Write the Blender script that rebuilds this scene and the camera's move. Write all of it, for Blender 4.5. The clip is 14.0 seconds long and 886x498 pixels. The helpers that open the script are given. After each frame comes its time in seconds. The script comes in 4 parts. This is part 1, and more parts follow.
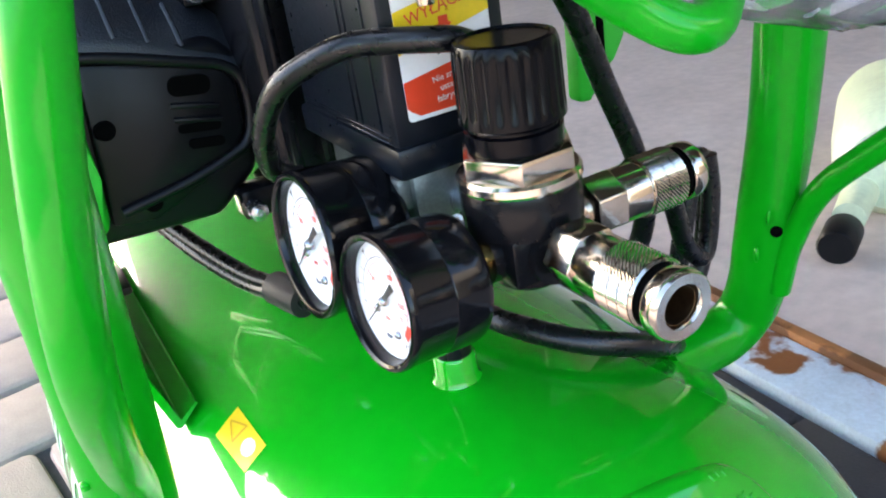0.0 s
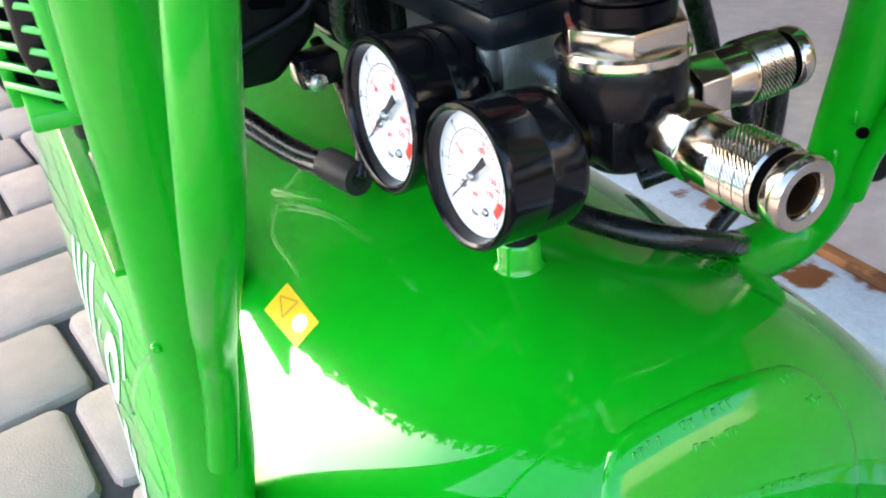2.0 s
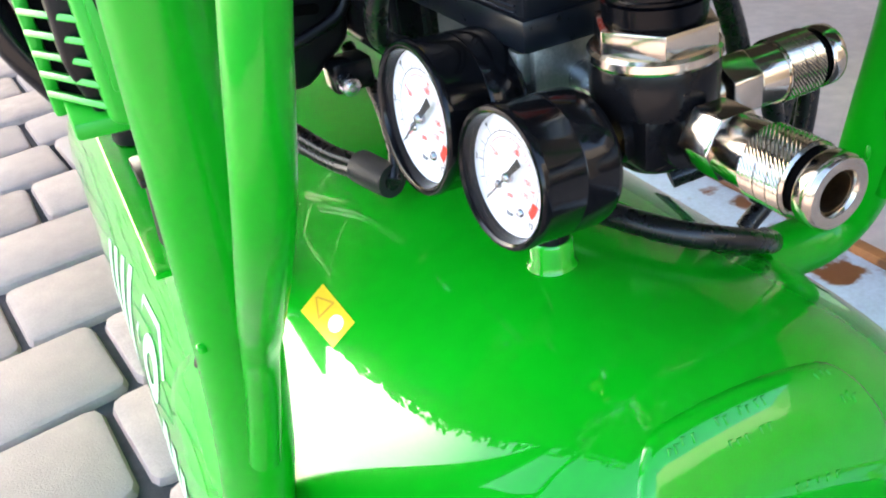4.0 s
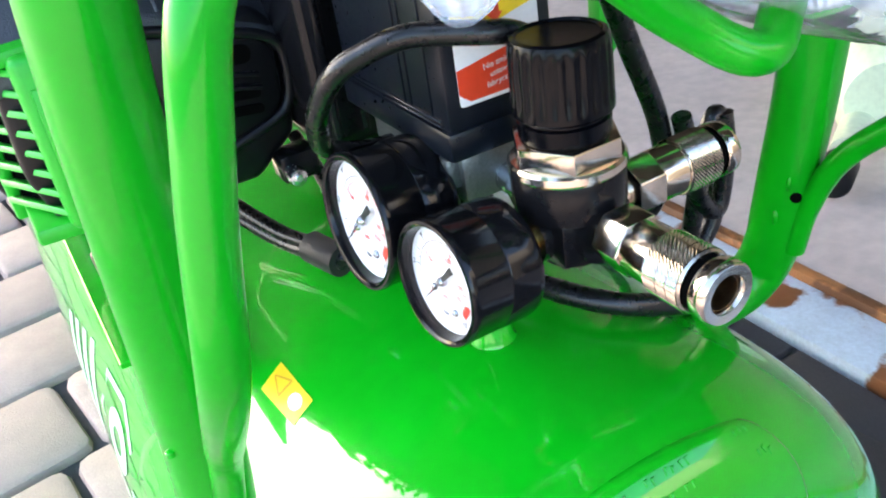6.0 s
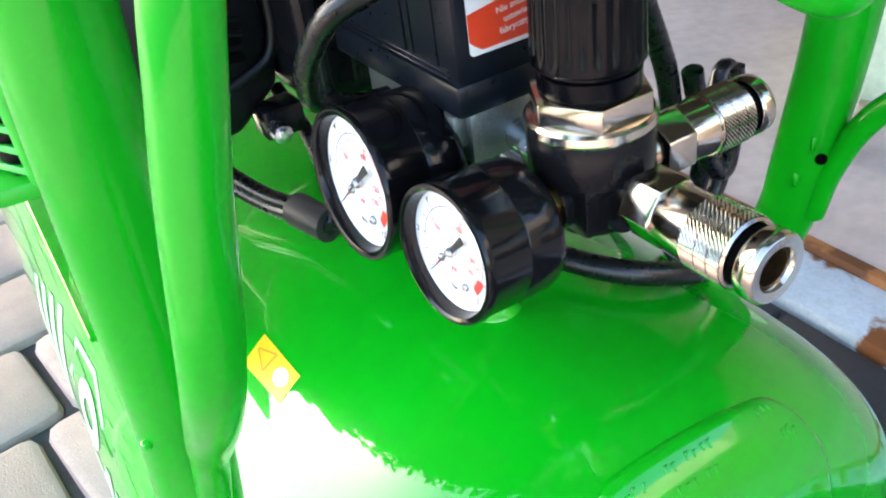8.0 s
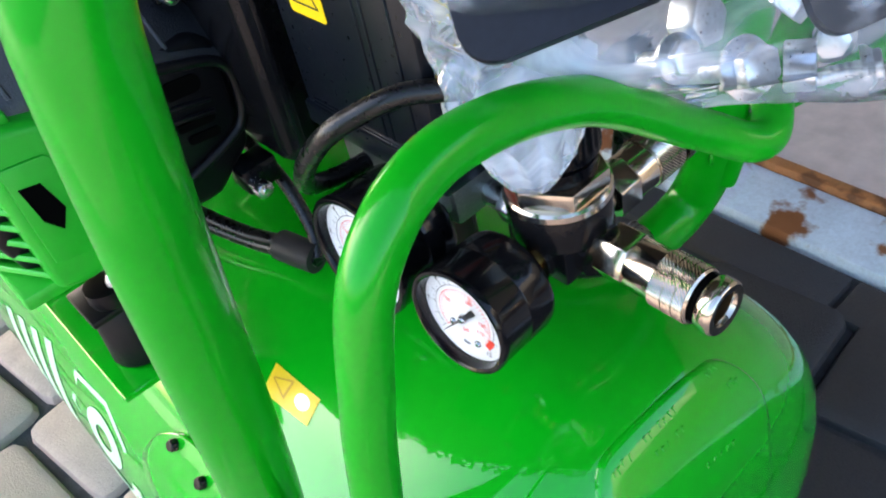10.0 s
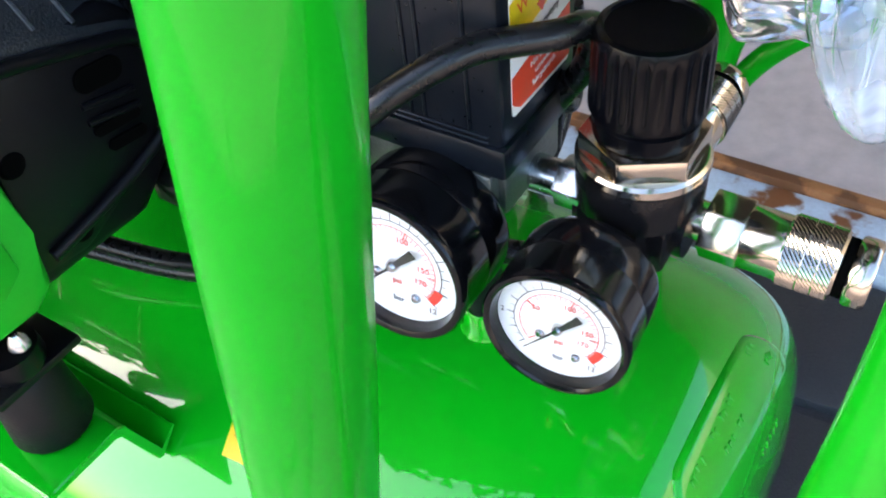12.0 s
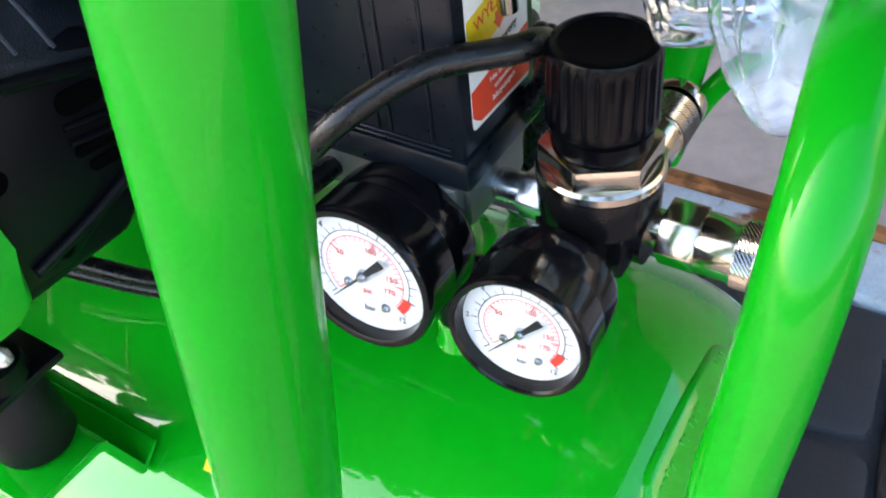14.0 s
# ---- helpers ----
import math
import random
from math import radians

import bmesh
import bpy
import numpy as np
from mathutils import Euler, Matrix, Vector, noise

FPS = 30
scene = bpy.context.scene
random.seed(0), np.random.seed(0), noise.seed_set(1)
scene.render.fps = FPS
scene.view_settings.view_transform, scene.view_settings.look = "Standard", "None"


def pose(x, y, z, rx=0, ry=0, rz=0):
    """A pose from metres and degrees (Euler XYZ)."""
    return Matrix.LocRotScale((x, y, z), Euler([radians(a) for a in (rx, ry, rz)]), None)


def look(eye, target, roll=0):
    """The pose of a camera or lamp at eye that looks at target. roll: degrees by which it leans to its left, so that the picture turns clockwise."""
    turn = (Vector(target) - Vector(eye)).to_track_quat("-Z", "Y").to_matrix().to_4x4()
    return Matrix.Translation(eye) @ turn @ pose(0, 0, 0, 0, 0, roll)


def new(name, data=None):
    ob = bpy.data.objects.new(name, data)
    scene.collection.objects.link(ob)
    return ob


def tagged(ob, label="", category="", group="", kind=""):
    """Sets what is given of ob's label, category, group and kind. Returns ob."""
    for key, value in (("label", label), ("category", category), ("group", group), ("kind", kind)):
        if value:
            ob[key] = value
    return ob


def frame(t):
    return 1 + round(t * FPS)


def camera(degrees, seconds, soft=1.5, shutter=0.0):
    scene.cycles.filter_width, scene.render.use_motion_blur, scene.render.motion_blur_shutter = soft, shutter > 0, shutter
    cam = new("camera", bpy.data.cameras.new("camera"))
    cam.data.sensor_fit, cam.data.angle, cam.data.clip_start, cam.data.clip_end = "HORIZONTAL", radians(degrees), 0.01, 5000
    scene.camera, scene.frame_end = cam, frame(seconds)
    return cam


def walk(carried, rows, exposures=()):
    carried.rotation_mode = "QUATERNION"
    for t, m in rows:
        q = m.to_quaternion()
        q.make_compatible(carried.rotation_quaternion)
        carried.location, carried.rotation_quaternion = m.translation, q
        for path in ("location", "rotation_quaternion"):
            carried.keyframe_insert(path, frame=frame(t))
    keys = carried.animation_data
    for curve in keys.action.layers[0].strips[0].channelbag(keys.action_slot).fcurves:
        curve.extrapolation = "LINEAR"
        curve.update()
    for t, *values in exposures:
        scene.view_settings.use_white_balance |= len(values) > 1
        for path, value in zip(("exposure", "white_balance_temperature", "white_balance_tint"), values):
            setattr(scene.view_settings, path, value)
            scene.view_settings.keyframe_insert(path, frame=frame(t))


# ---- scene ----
cam = camera(54.0, 14.0, soft=2.0)
PATH = [
    (0, (0.0, -0.001, 0.475), (0.787, 1.62, -0.393), -9.2),
    (0.5, (0.012, 0.001, 0.49), (0.815, 1.578, -0.441), -8.6),
    (1, (-0.006, 0.007, 0.483), (0.792, 1.544, -0.518), -7.2),
    (1.5, (-0.015, 0.015, 0.471), (0.74, 1.547, -0.57), -6.2),
    (2, (-0.02, 0.02, 0.465), (0.686, 1.558, -0.601), -6.5),
    (2.5, (-0.021, 0.018, 0.464), (0.664, 1.565, -0.603), -6.9),
    (2.7, (-0.021, 0.016, 0.463), (0.656, 1.563, -0.609), -7.1),
    (4.8, (-0.026, 0.018, 0.485), (0.627, 1.591, -0.563), -8.4),
    (5, (-0.026, 0.017, 0.493), (0.654, 1.576, -0.559), -8.4),
    (5.5, (-0.024, 0.005, 0.504), (0.702, 1.551, -0.536), -8.9),
    (6, (-0.019, 0.003, 0.505), (0.729, 1.543, -0.528), -9.4),
    (6.5, (-0.014, 0.007, 0.498), (0.743, 1.54, -0.539), -9.4),
    (7, (-0.013, 0.012, 0.494), (0.744, 1.543, -0.546), -9.5),
    (7.2, (-0.011, 0.015, 0.49), (0.741, 1.54, -0.562), -9.5),
    (9.3, (-0.024, 0.056, 0.536), (0.825, 1.301, -0.78), -9.1),
    (9.5, (-0.022, 0.048, 0.57), (0.815, 1.262, -0.781), -12.1),
    (10, (-0.033, 0.044, 0.58), (0.773, 1.274, -0.776), -13.8),
    (10.5, (-0.022, 0.07, 0.594), (0.827, 1.281, -0.753), -14.6),
    (11, (-0.041, 0.125, 0.589), (0.896, 1.19, -0.821), -11.7),
    (11.5, (-0.06, 0.146, 0.556), (1.02, 1.06, -0.857), -7.3),
    (12, (-0.058, 0.152, 0.544), (1.058, 1.006, -0.879), -7.0),
    (12.5, (-0.053, 0.15, 0.528), (1.069, 0.99, -0.899), -5.8),
    (13, (-0.053, 0.148, 0.522), (1.088, 0.997, -0.884), -5.7),
    (13.5, (-0.06, 0.139, 0.532), (1.103, 1.012, -0.84), -5.7),
    (14, (-0.063, 0.137, 0.545), (1.102, 1.011, -0.825), -7.4),
]
EXPOSURES = [(0, 3.12), (2, 2.97), (5, 3.17), (7, 3.22), (9.5, 2.98), (10, 2.63), (10.5, 2.33), (11, 2.88), (11.5, 3.13), (12.0, 2.83), (12.5, 2.73), (14, 2.73)]
walk(cam, [(t, look(eye, target, roll)) for t, eye, target, roll in PATH], EXPOSURES)

# ---------------------------------------------------------------- world and light
GROUND = -0.13
world = bpy.data.worlds.new("sky")
scene.world = world
world.use_nodes = True
wn = world.node_tree
sky = wn.nodes.new("ShaderNodeTexSky")
sky.sky_type, sky.sun_disc = "NISHITA", False
sky.dust_density = 2.6
SUN_EL, SUN_AZ = 33.0, 340.0
sky.sun_elevation, sky.sun_rotation = radians(SUN_EL), radians(SUN_AZ)
wn.links.new(sky.outputs[0], wn.nodes["Background"].inputs[0])
wn.nodes["Background"].inputs[1].default_value = 0.15
sun = new("sun", bpy.data.lights.new("sun", "SUN"))
sun.data.energy, sun.data.angle, sun.data.color = 3.0, radians(0.5), (1.0, 0.95, 0.88)
az, el = radians(SUN_AZ), radians(SUN_EL)
toward = Vector((math.sin(az) * math.cos(el), math.cos(az) * math.cos(el), math.sin(el)))
sun.rotation_euler = toward.to_track_quat("Z", "Y").to_euler()


# ---------------------------------------------------------------- materials
def material(name, colour, rough=0.5, metal=0.0, vary=0.12, scale=40.0, bump=0.0, bump_scale=300.0, coat=0.0, spec=0.5, second=None, coat_rough=0.03):
    """A procedural surface: base colour broken up at two scales, fine relief, uneven gloss."""
    m = bpy.data.materials.new(name)
    m.use_nodes = True
    t = m.node_tree
    b = t.nodes["Principled BSDF"]
    co = t.nodes.new("ShaderNodeTexCoord")
    n1, n2 = t.nodes.new("ShaderNodeTexNoise"), t.nodes.new("ShaderNodeTexNoise")
    n1.inputs["Scale"].default_value, n2.inputs["Scale"].default_value = scale, scale * 9
    n1.inputs["Detail"].default_value, n2.inputs["Detail"].default_value = 5, 3
    for n in (n1, n2):
        t.links.new(co.outputs["Object"], n.inputs["Vector"])
    mix = t.nodes.new("ShaderNodeMix")
    mix.data_type = "RGBA"
    dark = second or tuple(c * (1 - vary * 1.6) for c in colour)
    light = tuple(min(1, c * (1 + vary)) for c in colour)
    mix.inputs[6].default_value, mix.inputs[7].default_value = (*dark, 1), (*light, 1)
    add = t.nodes.new("ShaderNodeMath")
    add.operation = "MULTIPLY_ADD"
    add.inputs[1].default_value, add.inputs[2].default_value = 0.6, 0.2
    ave = t.nodes.new("ShaderNodeMath")
    ave.operation = "ADD"
    t.links.new(n1.outputs[0], ave.inputs[0])
    t.links.new(n2.outputs[0], ave.inputs[1])
    t.links.new(ave.outputs[0], add.inputs[0])
    add.inputs[1].default_value, add.inputs[2].default_value = 1.4, -0.9
    add.use_clamp = True
    t.links.new(add.outputs[0], mix.inputs[0])
    t.links.new(mix.outputs[2], b.inputs["Base Color"])
    r = t.nodes.new("ShaderNodeMath")
    r.operation, r.use_clamp = "MULTIPLY_ADD", True
    r.inputs[1].default_value, r.inputs[2].default_value = rough * 0.5, rough * 0.75
    t.links.new(n2.outputs[0], r.inputs[0])
    t.links.new(r.outputs[0], b.inputs["Roughness"])
    b.inputs["Metallic"].default_value = metal
    b.inputs["Coat Weight"].default_value = coat
    b.inputs["Coat Roughness"].default_value = coat_rough
    b.inputs["Coat IOR"].default_value = 1.52
    b.inputs["Specular IOR Level"].default_value = spec
    if bump:
        n3, bp = t.nodes.new("ShaderNodeTexNoise"), t.nodes.new("ShaderNodeBump")
        n3.inputs["Scale"].default_value, n3.inputs["Detail"].default_value = bump_scale, 4
        t.links.new(co.outputs["Object"], n3.inputs["Vector"])
        t.links.new(n3.outputs[0], bp.inputs["Height"])
        bp.inputs["Strength"].default_value, bp.inputs["Distance"].default_value = bump, 0.002
        t.links.new(bp.outputs[0], b.inputs["Normal"])
    return m


GREEN = material("green gloss paint", (0.002, 0.36, 0.007), 0.22, vary=0.05, scale=9, coat=1.0, coat_rough=0.03, spec=0.06)
GREEN_TUBE = material("green powder coat", (0.002, 0.285, 0.006), 0.36, vary=0.05, scale=9, coat=0.4, coat_rough=0.08, spec=0.08)
KNOB = material("black hard plastic", (0.0016, 0.0018, 0.003), 0.22, vary=0.15, scale=40, bump=0.02, bump_scale=900, spec=0.13)
GREEN_PLASTIC = material("green moulded plastic", (0.008, 0.37, 0.014), 0.4, vary=0.06, scale=20, bump=0.05, bump_scale=900)
BLACK_PLASTIC = material("black moulded plastic", (0.003, 0.003, 0.004), 0.34, vary=0.15, scale=30, bump=0.06, bump_scale=1500, spec=0.2)
BLACK_SWITCH = material("black satin plastic", (0.005, 0.007, 0.011), 0.3, vary=0.15, scale=30, bump=0.03, bump_scale=1000, spec=0.27)
BLACK_GLOSS = material("black gloss enamel", (0.004, 0.004, 0.005), 0.14, vary=0.15, scale=40, bump=0.01, bump_scale=400, coat=0.08, spec=0.22)
BLACK_CAST = material("black coated casting", (0.005, 0.005, 0.006), 0.2, vary=0.15, scale=60, bump=0.02, bump_scale=400, spec=0.16)
RUBBER = material("black rubber", (0.004, 0.004, 0.005), 0.5, spec=0.22, vary=0.2, scale=50, bump=0.08, bump_scale=800)
CABLE = material("black cable sheath", (0.005, 0.005, 0.006), 0.28, spec=0.4, vary=0.1, scale=25)
# near-black colour painted in for the shade inside openings
HOLE_SHADE = material("painted shade of openings", (0.0015, 0.0015, 0.0015), 0.95, vary=0.05, scale=60, spec=0.02)
BLACK_LEATHER = material("black grained plastic", (0.010, 0.012, 0.016), 0.36, vary=0.15, scale=30, bump=0.25, bump_scale=1100, spec=0.7)
HEATSHRINK = material("dark grey rubber sleeve", (0.018, 0.018, 0.02), 0.5, spec=0.3, vary=0.2, scale=60, bump=0.05, bump_scale=500)
NICKEL = material("nickel plate", (0.55, 0.49, 0.41), 0.15, 1.0, vary=0.05, scale=60, bump=0.02, bump_scale=600)
STEEL = material("zinc plated steel", (0.55, 0.57, 0.6), 0.25, 1.0, vary=0.1, scale=80, bump=0.03, bump_scale=900)
BRASS = material("brass", (0.66, 0.42, 0.12), 0.22, 1.0, vary=0.1, scale=80)
ALU = material("cast aluminium", (0.22, 0.235, 0.225), 0.42, 0.9, vary=0.15, scale=80, bump=0.2, bump_scale=900)
DIAL = material("white dial face", (0.8, 0.82, 0.84), 0.5, vary=0.02, scale=30)
RED = material("red print", (0.75, 0.05, 0.03), 0.5, vary=0.04, scale=60)
INK = material("black print", (0.015, 0.015, 0.017), 0.5, vary=0.05, scale=60)
YELLOW = material("yellow sticker film", (0.85, 0.58, 0.01), 0.35, vary=0.04, scale=60)
REDLABEL = material("red sticker film", (0.72, 0.06, 0.02), 0.35, vary=0.05, scale=60)
WHITE = material("white sticker film", (0.8, 0.8, 0.8), 0.35, vary=0.03, scale=60)


# ---------------------------------------------------------------- mesh helpers
def mesh_of(bm, name, mat, smooth=40.0):
    bmesh.ops.recalc_face_normals(bm, faces=bm.faces[:])
    me = bpy.data.meshes.new(name)
    bm.to_mesh(me)
    bm.free()
    me.materials.append(mat)
    if smooth:
        for p in me.polygons:
            p.use_smooth = True
        me.set_sharp_from_angle(angle=radians(smooth))
    return me


def part(name, bm, mat, parent=None, label="", smooth=40.0):
    ob = new(name, mesh_of(bm, name, mat, smooth))
    if parent is not None:
        ob.parent = parent
    return tagged(ob, label) if label else ob


def thing(name, label, category, at=(0, 0, 0), group="", kind=""):
    ob = new(name)
    ob.location = at
    return tagged(ob, label, category, group, kind)


def moved(bm, m):
    bmesh.ops.transform(bm, matrix=m, verts=bm.verts[:])
    return bm


def joined(*bms):
    out = bmesh.new()
    for b in bms:
        me = bpy.data.meshes.new("piece")
        b.to_mesh(me)
        b.free()
        out.from_mesh(me)
        bpy.data.meshes.remove(me)
    return out


def box(x0, y0, z0, x1, y1, z1, bevel=0.0, seg=2):
    bm = bmesh.new()
    bmesh.ops.create_cube(bm, size=1.0)
    moved(bm, Matrix.Translation(((x0 + x1) / 2, (y0 + y1) / 2, (z0 + z1) / 2)) @ Matrix.Diagonal((x1 - x0, y1 - y0, z1 - z0, 1)))
    if bevel:
        bmesh.ops.bevel(bm, geom=bm.edges[:], offset=bevel, segments=seg, affect="EDGES", profile=0.5)
    return bm


def lathe(profile, seg=48, axis="z"):
    """Turns a profile of (radius, height) about an axis. Closed at both ends where the radius is zero."""
    bm = bmesh.new()
    rings = []
    for r, h in profile:
        if r < 1e-6:
            rings.append([bm.verts.new((0, 0, h))])
        else:
            rings.append([bm.verts.new((r * math.cos(2 * math.pi * i / seg), r * math.sin(2 * math.pi * i / seg), h)) for i in range(seg)])
    for a, b in zip(rings, rings[1:]):
        for i in range(seg):
            j = (i + 1) % seg
            f = [a[i % len(a)], a[j % len(a)], b[j % len(b)], b[i % len(b)]]
            f = list(dict.fromkeys(f))
            if len(f) > 2:
                bm.faces.new(f)
    if axis == "x":
        moved(bm, Matrix.Rotation(radians(90), 4, "Y"))
    if axis == "y":
        moved(bm, Matrix.Rotation(radians(-90), 4, "X"))
    return bm


def prism(outline, z0, z1, bevel=0.0, seg=2):
    """An outline of (x, y) raised from z0 to z1."""
    bm = bmesh.new()
    low = [bm.verts.new((x, y, z0)) for x, y in outline]
    high = [bm.verts.new((x, y, z1)) for x, y in outline]
    bm.faces.new(low[::-1])
    bm.faces.new(high)
    for i in range(len(outline)):
        j = (i + 1) % len(outline)
        bm.faces.new((low[i], low[j], high[j], high[i]))
    if bevel:
        bmesh.ops.bevel(bm, geom=bm.edges[:], offset=bevel, segments=seg, affect="EDGES", profile=0.5)
    return bm


def rounded(w, h, r, n=5):
    """The outline of a rounded rectangle about the origin."""
    out = []
    for cx, cy, a0 in ((w / 2 - r, h / 2 - r, 0), (-w / 2 + r, h / 2 - r, 90), (-w / 2 + r, -h / 2 + r, 180), (w / 2 - r, -h / 2 + r, 270)):
        out += [(cx + r * math.cos(radians(a0 + 90 * i / n)), cy + r * math.sin(radians(a0 + 90 * i / n))) for i in range(n + 1)]
    return out


def smooth_path(points, steps=10):
    """A Catmull-Rom curve through the points."""
    p = [Vector(q) for q in points]
    p = [2 * p[0] - p[1], *p, 2 * p[-1] - p[-2]]
    out = []
    for i in range(1, len(p) - 2):
        a, b, c, d = p[i - 1], p[i], p[i + 1], p[i + 2]
        for s in range(steps):
            t = s / steps
            out.append(0.5 * (2 * b + (c - a) * t + (2 * a - 5 * b + 4 * c - d) * t * t + (3 * b - a - 3 * c + d) * t ** 3))
    return [*out, p[-2]]


def tube(points, radius, seg=20, steps=10, flat=None, curve=True):
    """A round bar along a smooth path. flat: (share of the length at its start, squash, spread) presses that end flat."""
    path = smooth_path(points, steps) if curve else [Vector(q) for q in points]
    bm = bmesh.new()
    rings, side = [], None
    for i, q in enumerate(path):
        way = (path[min(i + 1, len(path) - 1)] - path[max(i - 1, 0)]).normalized()
        if side is None:
            side = way.cross(Vector((0.3, 0.9, 0.2))).normalized()
        side = (side - way * side.dot(way)).normalized()
        up = way.cross(side)
        rad = radius(i / (len(path) - 1)) if callable(radius) else radius
        rings.append([bm.verts.new(q + rad * (math.cos(2 * math.pi * k / seg) * side + math.sin(2 * math.pi * k / seg) * up)) for k in range(seg)])
    for a, b in zip(rings, rings[1:]):
        for k in range(seg):
            bm.faces.new((a[k], a[(k + 1) % seg], b[(k + 1) % seg], b[k]))
    bm.faces.new(rings[0][::-1])
    bm.faces.new(rings[-1])
    return bm


def hexagon(across, z0, z1, bevel=0.0006):
    r = across / 2 / math.cos(math.pi / 6)
    return prism([(r * math.cos(math.pi * i / 3), r * math.sin(math.pi * i / 3)) for i in range(6)], z0, z1, bevel)

# ---------------------------------------------------------------- more materials and helpers
def film_material(name, tint, cover, gloss, relief=0.7, base=0.06):
    """Clear wrinkled plastic: mostly see-through, with gloss, a little milky scatter, and pale streaks painted in for
    highlights.
    """
    m = bpy.data.materials.new(name)
    m.use_nodes = True
    t = m.node_tree
    t.nodes.remove(t.nodes["Principled BSDF"])
    out = t.nodes["Material Output"]
    clear, shine, milk_glint = t.nodes.new("ShaderNodeBsdfTransparent"), t.nodes.new("ShaderNodeBsdfGlossy"), t.nodes.new("ShaderNodeBsdfDiffuse")
    clear.inputs[0].default_value, milk_glint.inputs[0].default_value = (*tint, 1), (0.78, 0.85, 0.97, 1)
    shine.inputs["Roughness"].default_value = 0.05
    co, n = t.nodes.new("ShaderNodeTexCoord"), t.nodes.new("ShaderNodeTexNoise")
    n.inputs["Scale"].default_value, n.inputs["Detail"].default_value = 22, 4
    n.inputs["Distortion"].default_value = 1.6
    lie = t.nodes.new("ShaderNodeMapping")
    lie.inputs["Rotation"].default_value, lie.inputs["Scale"].default_value = (0.3, 0.6, 0.2), (0.35, 1.2, 1.9)
    t.links.new(co.outputs["Object"], lie.inputs["Vector"])
    t.links.new(lie.outputs[0], n.inputs["Vector"])
    # pale noise streaks stand for bright highlights as well as milky folds
    ramp = t.nodes.new("ShaderNodeMapRange")
    ramp.inputs[1].default_value, ramp.inputs[2].default_value = 0.48, 0.72
    ramp.inputs[3].default_value, ramp.inputs[4].default_value = cover * base, cover
    t.links.new(n.outputs[0], ramp.inputs[0])
    m1, m2, lw = t.nodes.new("ShaderNodeMixShader"), t.nodes.new("ShaderNodeMixShader"), t.nodes.new("ShaderNodeLayerWeight")
    lw.inputs[0].default_value = gloss
    bp = t.nodes.new("ShaderNodeBump")
    if not relief:
        m2.inputs[0].default_value = gloss
    bp.inputs["Strength"].default_value, bp.inputs["Distance"].default_value = relief, 0.004
    t.links.new(n.outputs[0], bp.inputs["Height"])
    for s in (shine, lw):
        t.links.new(bp.outputs[0], s.inputs["Normal"])
    t.links.new(ramp.outputs[0], m1.inputs[0])
    t.links.new(clear.outputs[0], m1.inputs[1])
    t.links.new(milk_glint.outputs[0], m1.inputs[2])
    if relief:
        t.links.new(lw.outputs["Fresnel"], m2.inputs[0])
    t.links.new(m1.outputs[0], m2.inputs[1])
    t.links.new(shine.outputs[0], m2.inputs[2])
    t.links.new(m2.outputs[0], out.inputs[0])
    return m


FILM = film_material("clear plastic film", (0.93, 0.96, 1.0), 0.50, 0.18, 0.15, 0.10)
LENS = film_material("clear gauge lens", (0.99, 0.99, 0.99), 0.0, 0.035, 0.0)
BLUEINK = material("blue-black print", (0.03, 0.05, 0.09), 0.5, vary=0.05, scale=60)
PRINT = material("pale printed film", (0.50, 0.72, 0.52), 0.35, vary=0.06, scale=40)
AMBER = material("amber print", (0.62, 0.34, 0.01), 0.4, vary=0.05, scale=60)


def lettering(body, size, mat, m, parent, name="lettering", label=""):
    """Flat letters in the built-in font, centred, turned into a mesh."""
    cu = bpy.data.curves.new(name, "FONT")
    cu.body, cu.size, cu.align_x, cu.align_y = body, size, "CENTER", "CENTER"
    cu.extrude, cu.resolution_u = 0.00006, 3
    tmp = bpy.data.objects.new(name, cu)
    me = bpy.data.meshes.new_from_object(tmp)
    bpy.data.objects.remove(tmp)
    bpy.data.curves.remove(cu)
    me.transform(m)
    me.materials.clear()
    me.materials.append(mat)
    ob = new(name, me)
    ob.parent = parent
    return tagged(ob, label) if label else ob


# ---------------------------------------------------------------- the compressor: tank and frame
TX, TZ, R = 0.1388, 0.0855, 0.1791    # tank axis and radius
Y0, Y1, DOME, FULL = 0.322, 0.90, 0.1604, 5.57   # straight shell from Y0 to Y1; depth and fullness of the pressed ends
FRAME_X = 0.1425                      # middle of the tubular frame
compressor = thing("air_compressor", "bright green portable air compressor standing on block paving", "compressor", (TX, 0.4, GROUND))
BASE = Matrix.Translation(compressor.location).inverted()


def cpart(name, bm, mat, parent=None, label="", smooth=40.0):
    """A part of the compressor, or of one of its parts, built in world places."""
    ob = part(name, bm, mat, None, label, smooth)
    ob.parent = parent or compressor
    if parent is None:
        ob.matrix_parent_inverse = BASE
    return ob


def dome_radius(y):
    d = min(1.0, max(0.0, Y0 - y) / DOME)
    return R * (1 - d ** FULL) ** (1 / FULL)


def skin(x, y, lift=0.0):
    """The place on the tank's upper skin at x, y."""
    r = dome_radius(y)
    dx = x - TX
    z = math.sqrt(max(1e-6, r * r - dx * dx))
    n = Vector((dx, 0, z)).normalized()
    if y < Y0:
        n = end_normal(x, TZ + z)
    return Vector((x, y, TZ + z)) + n * lift


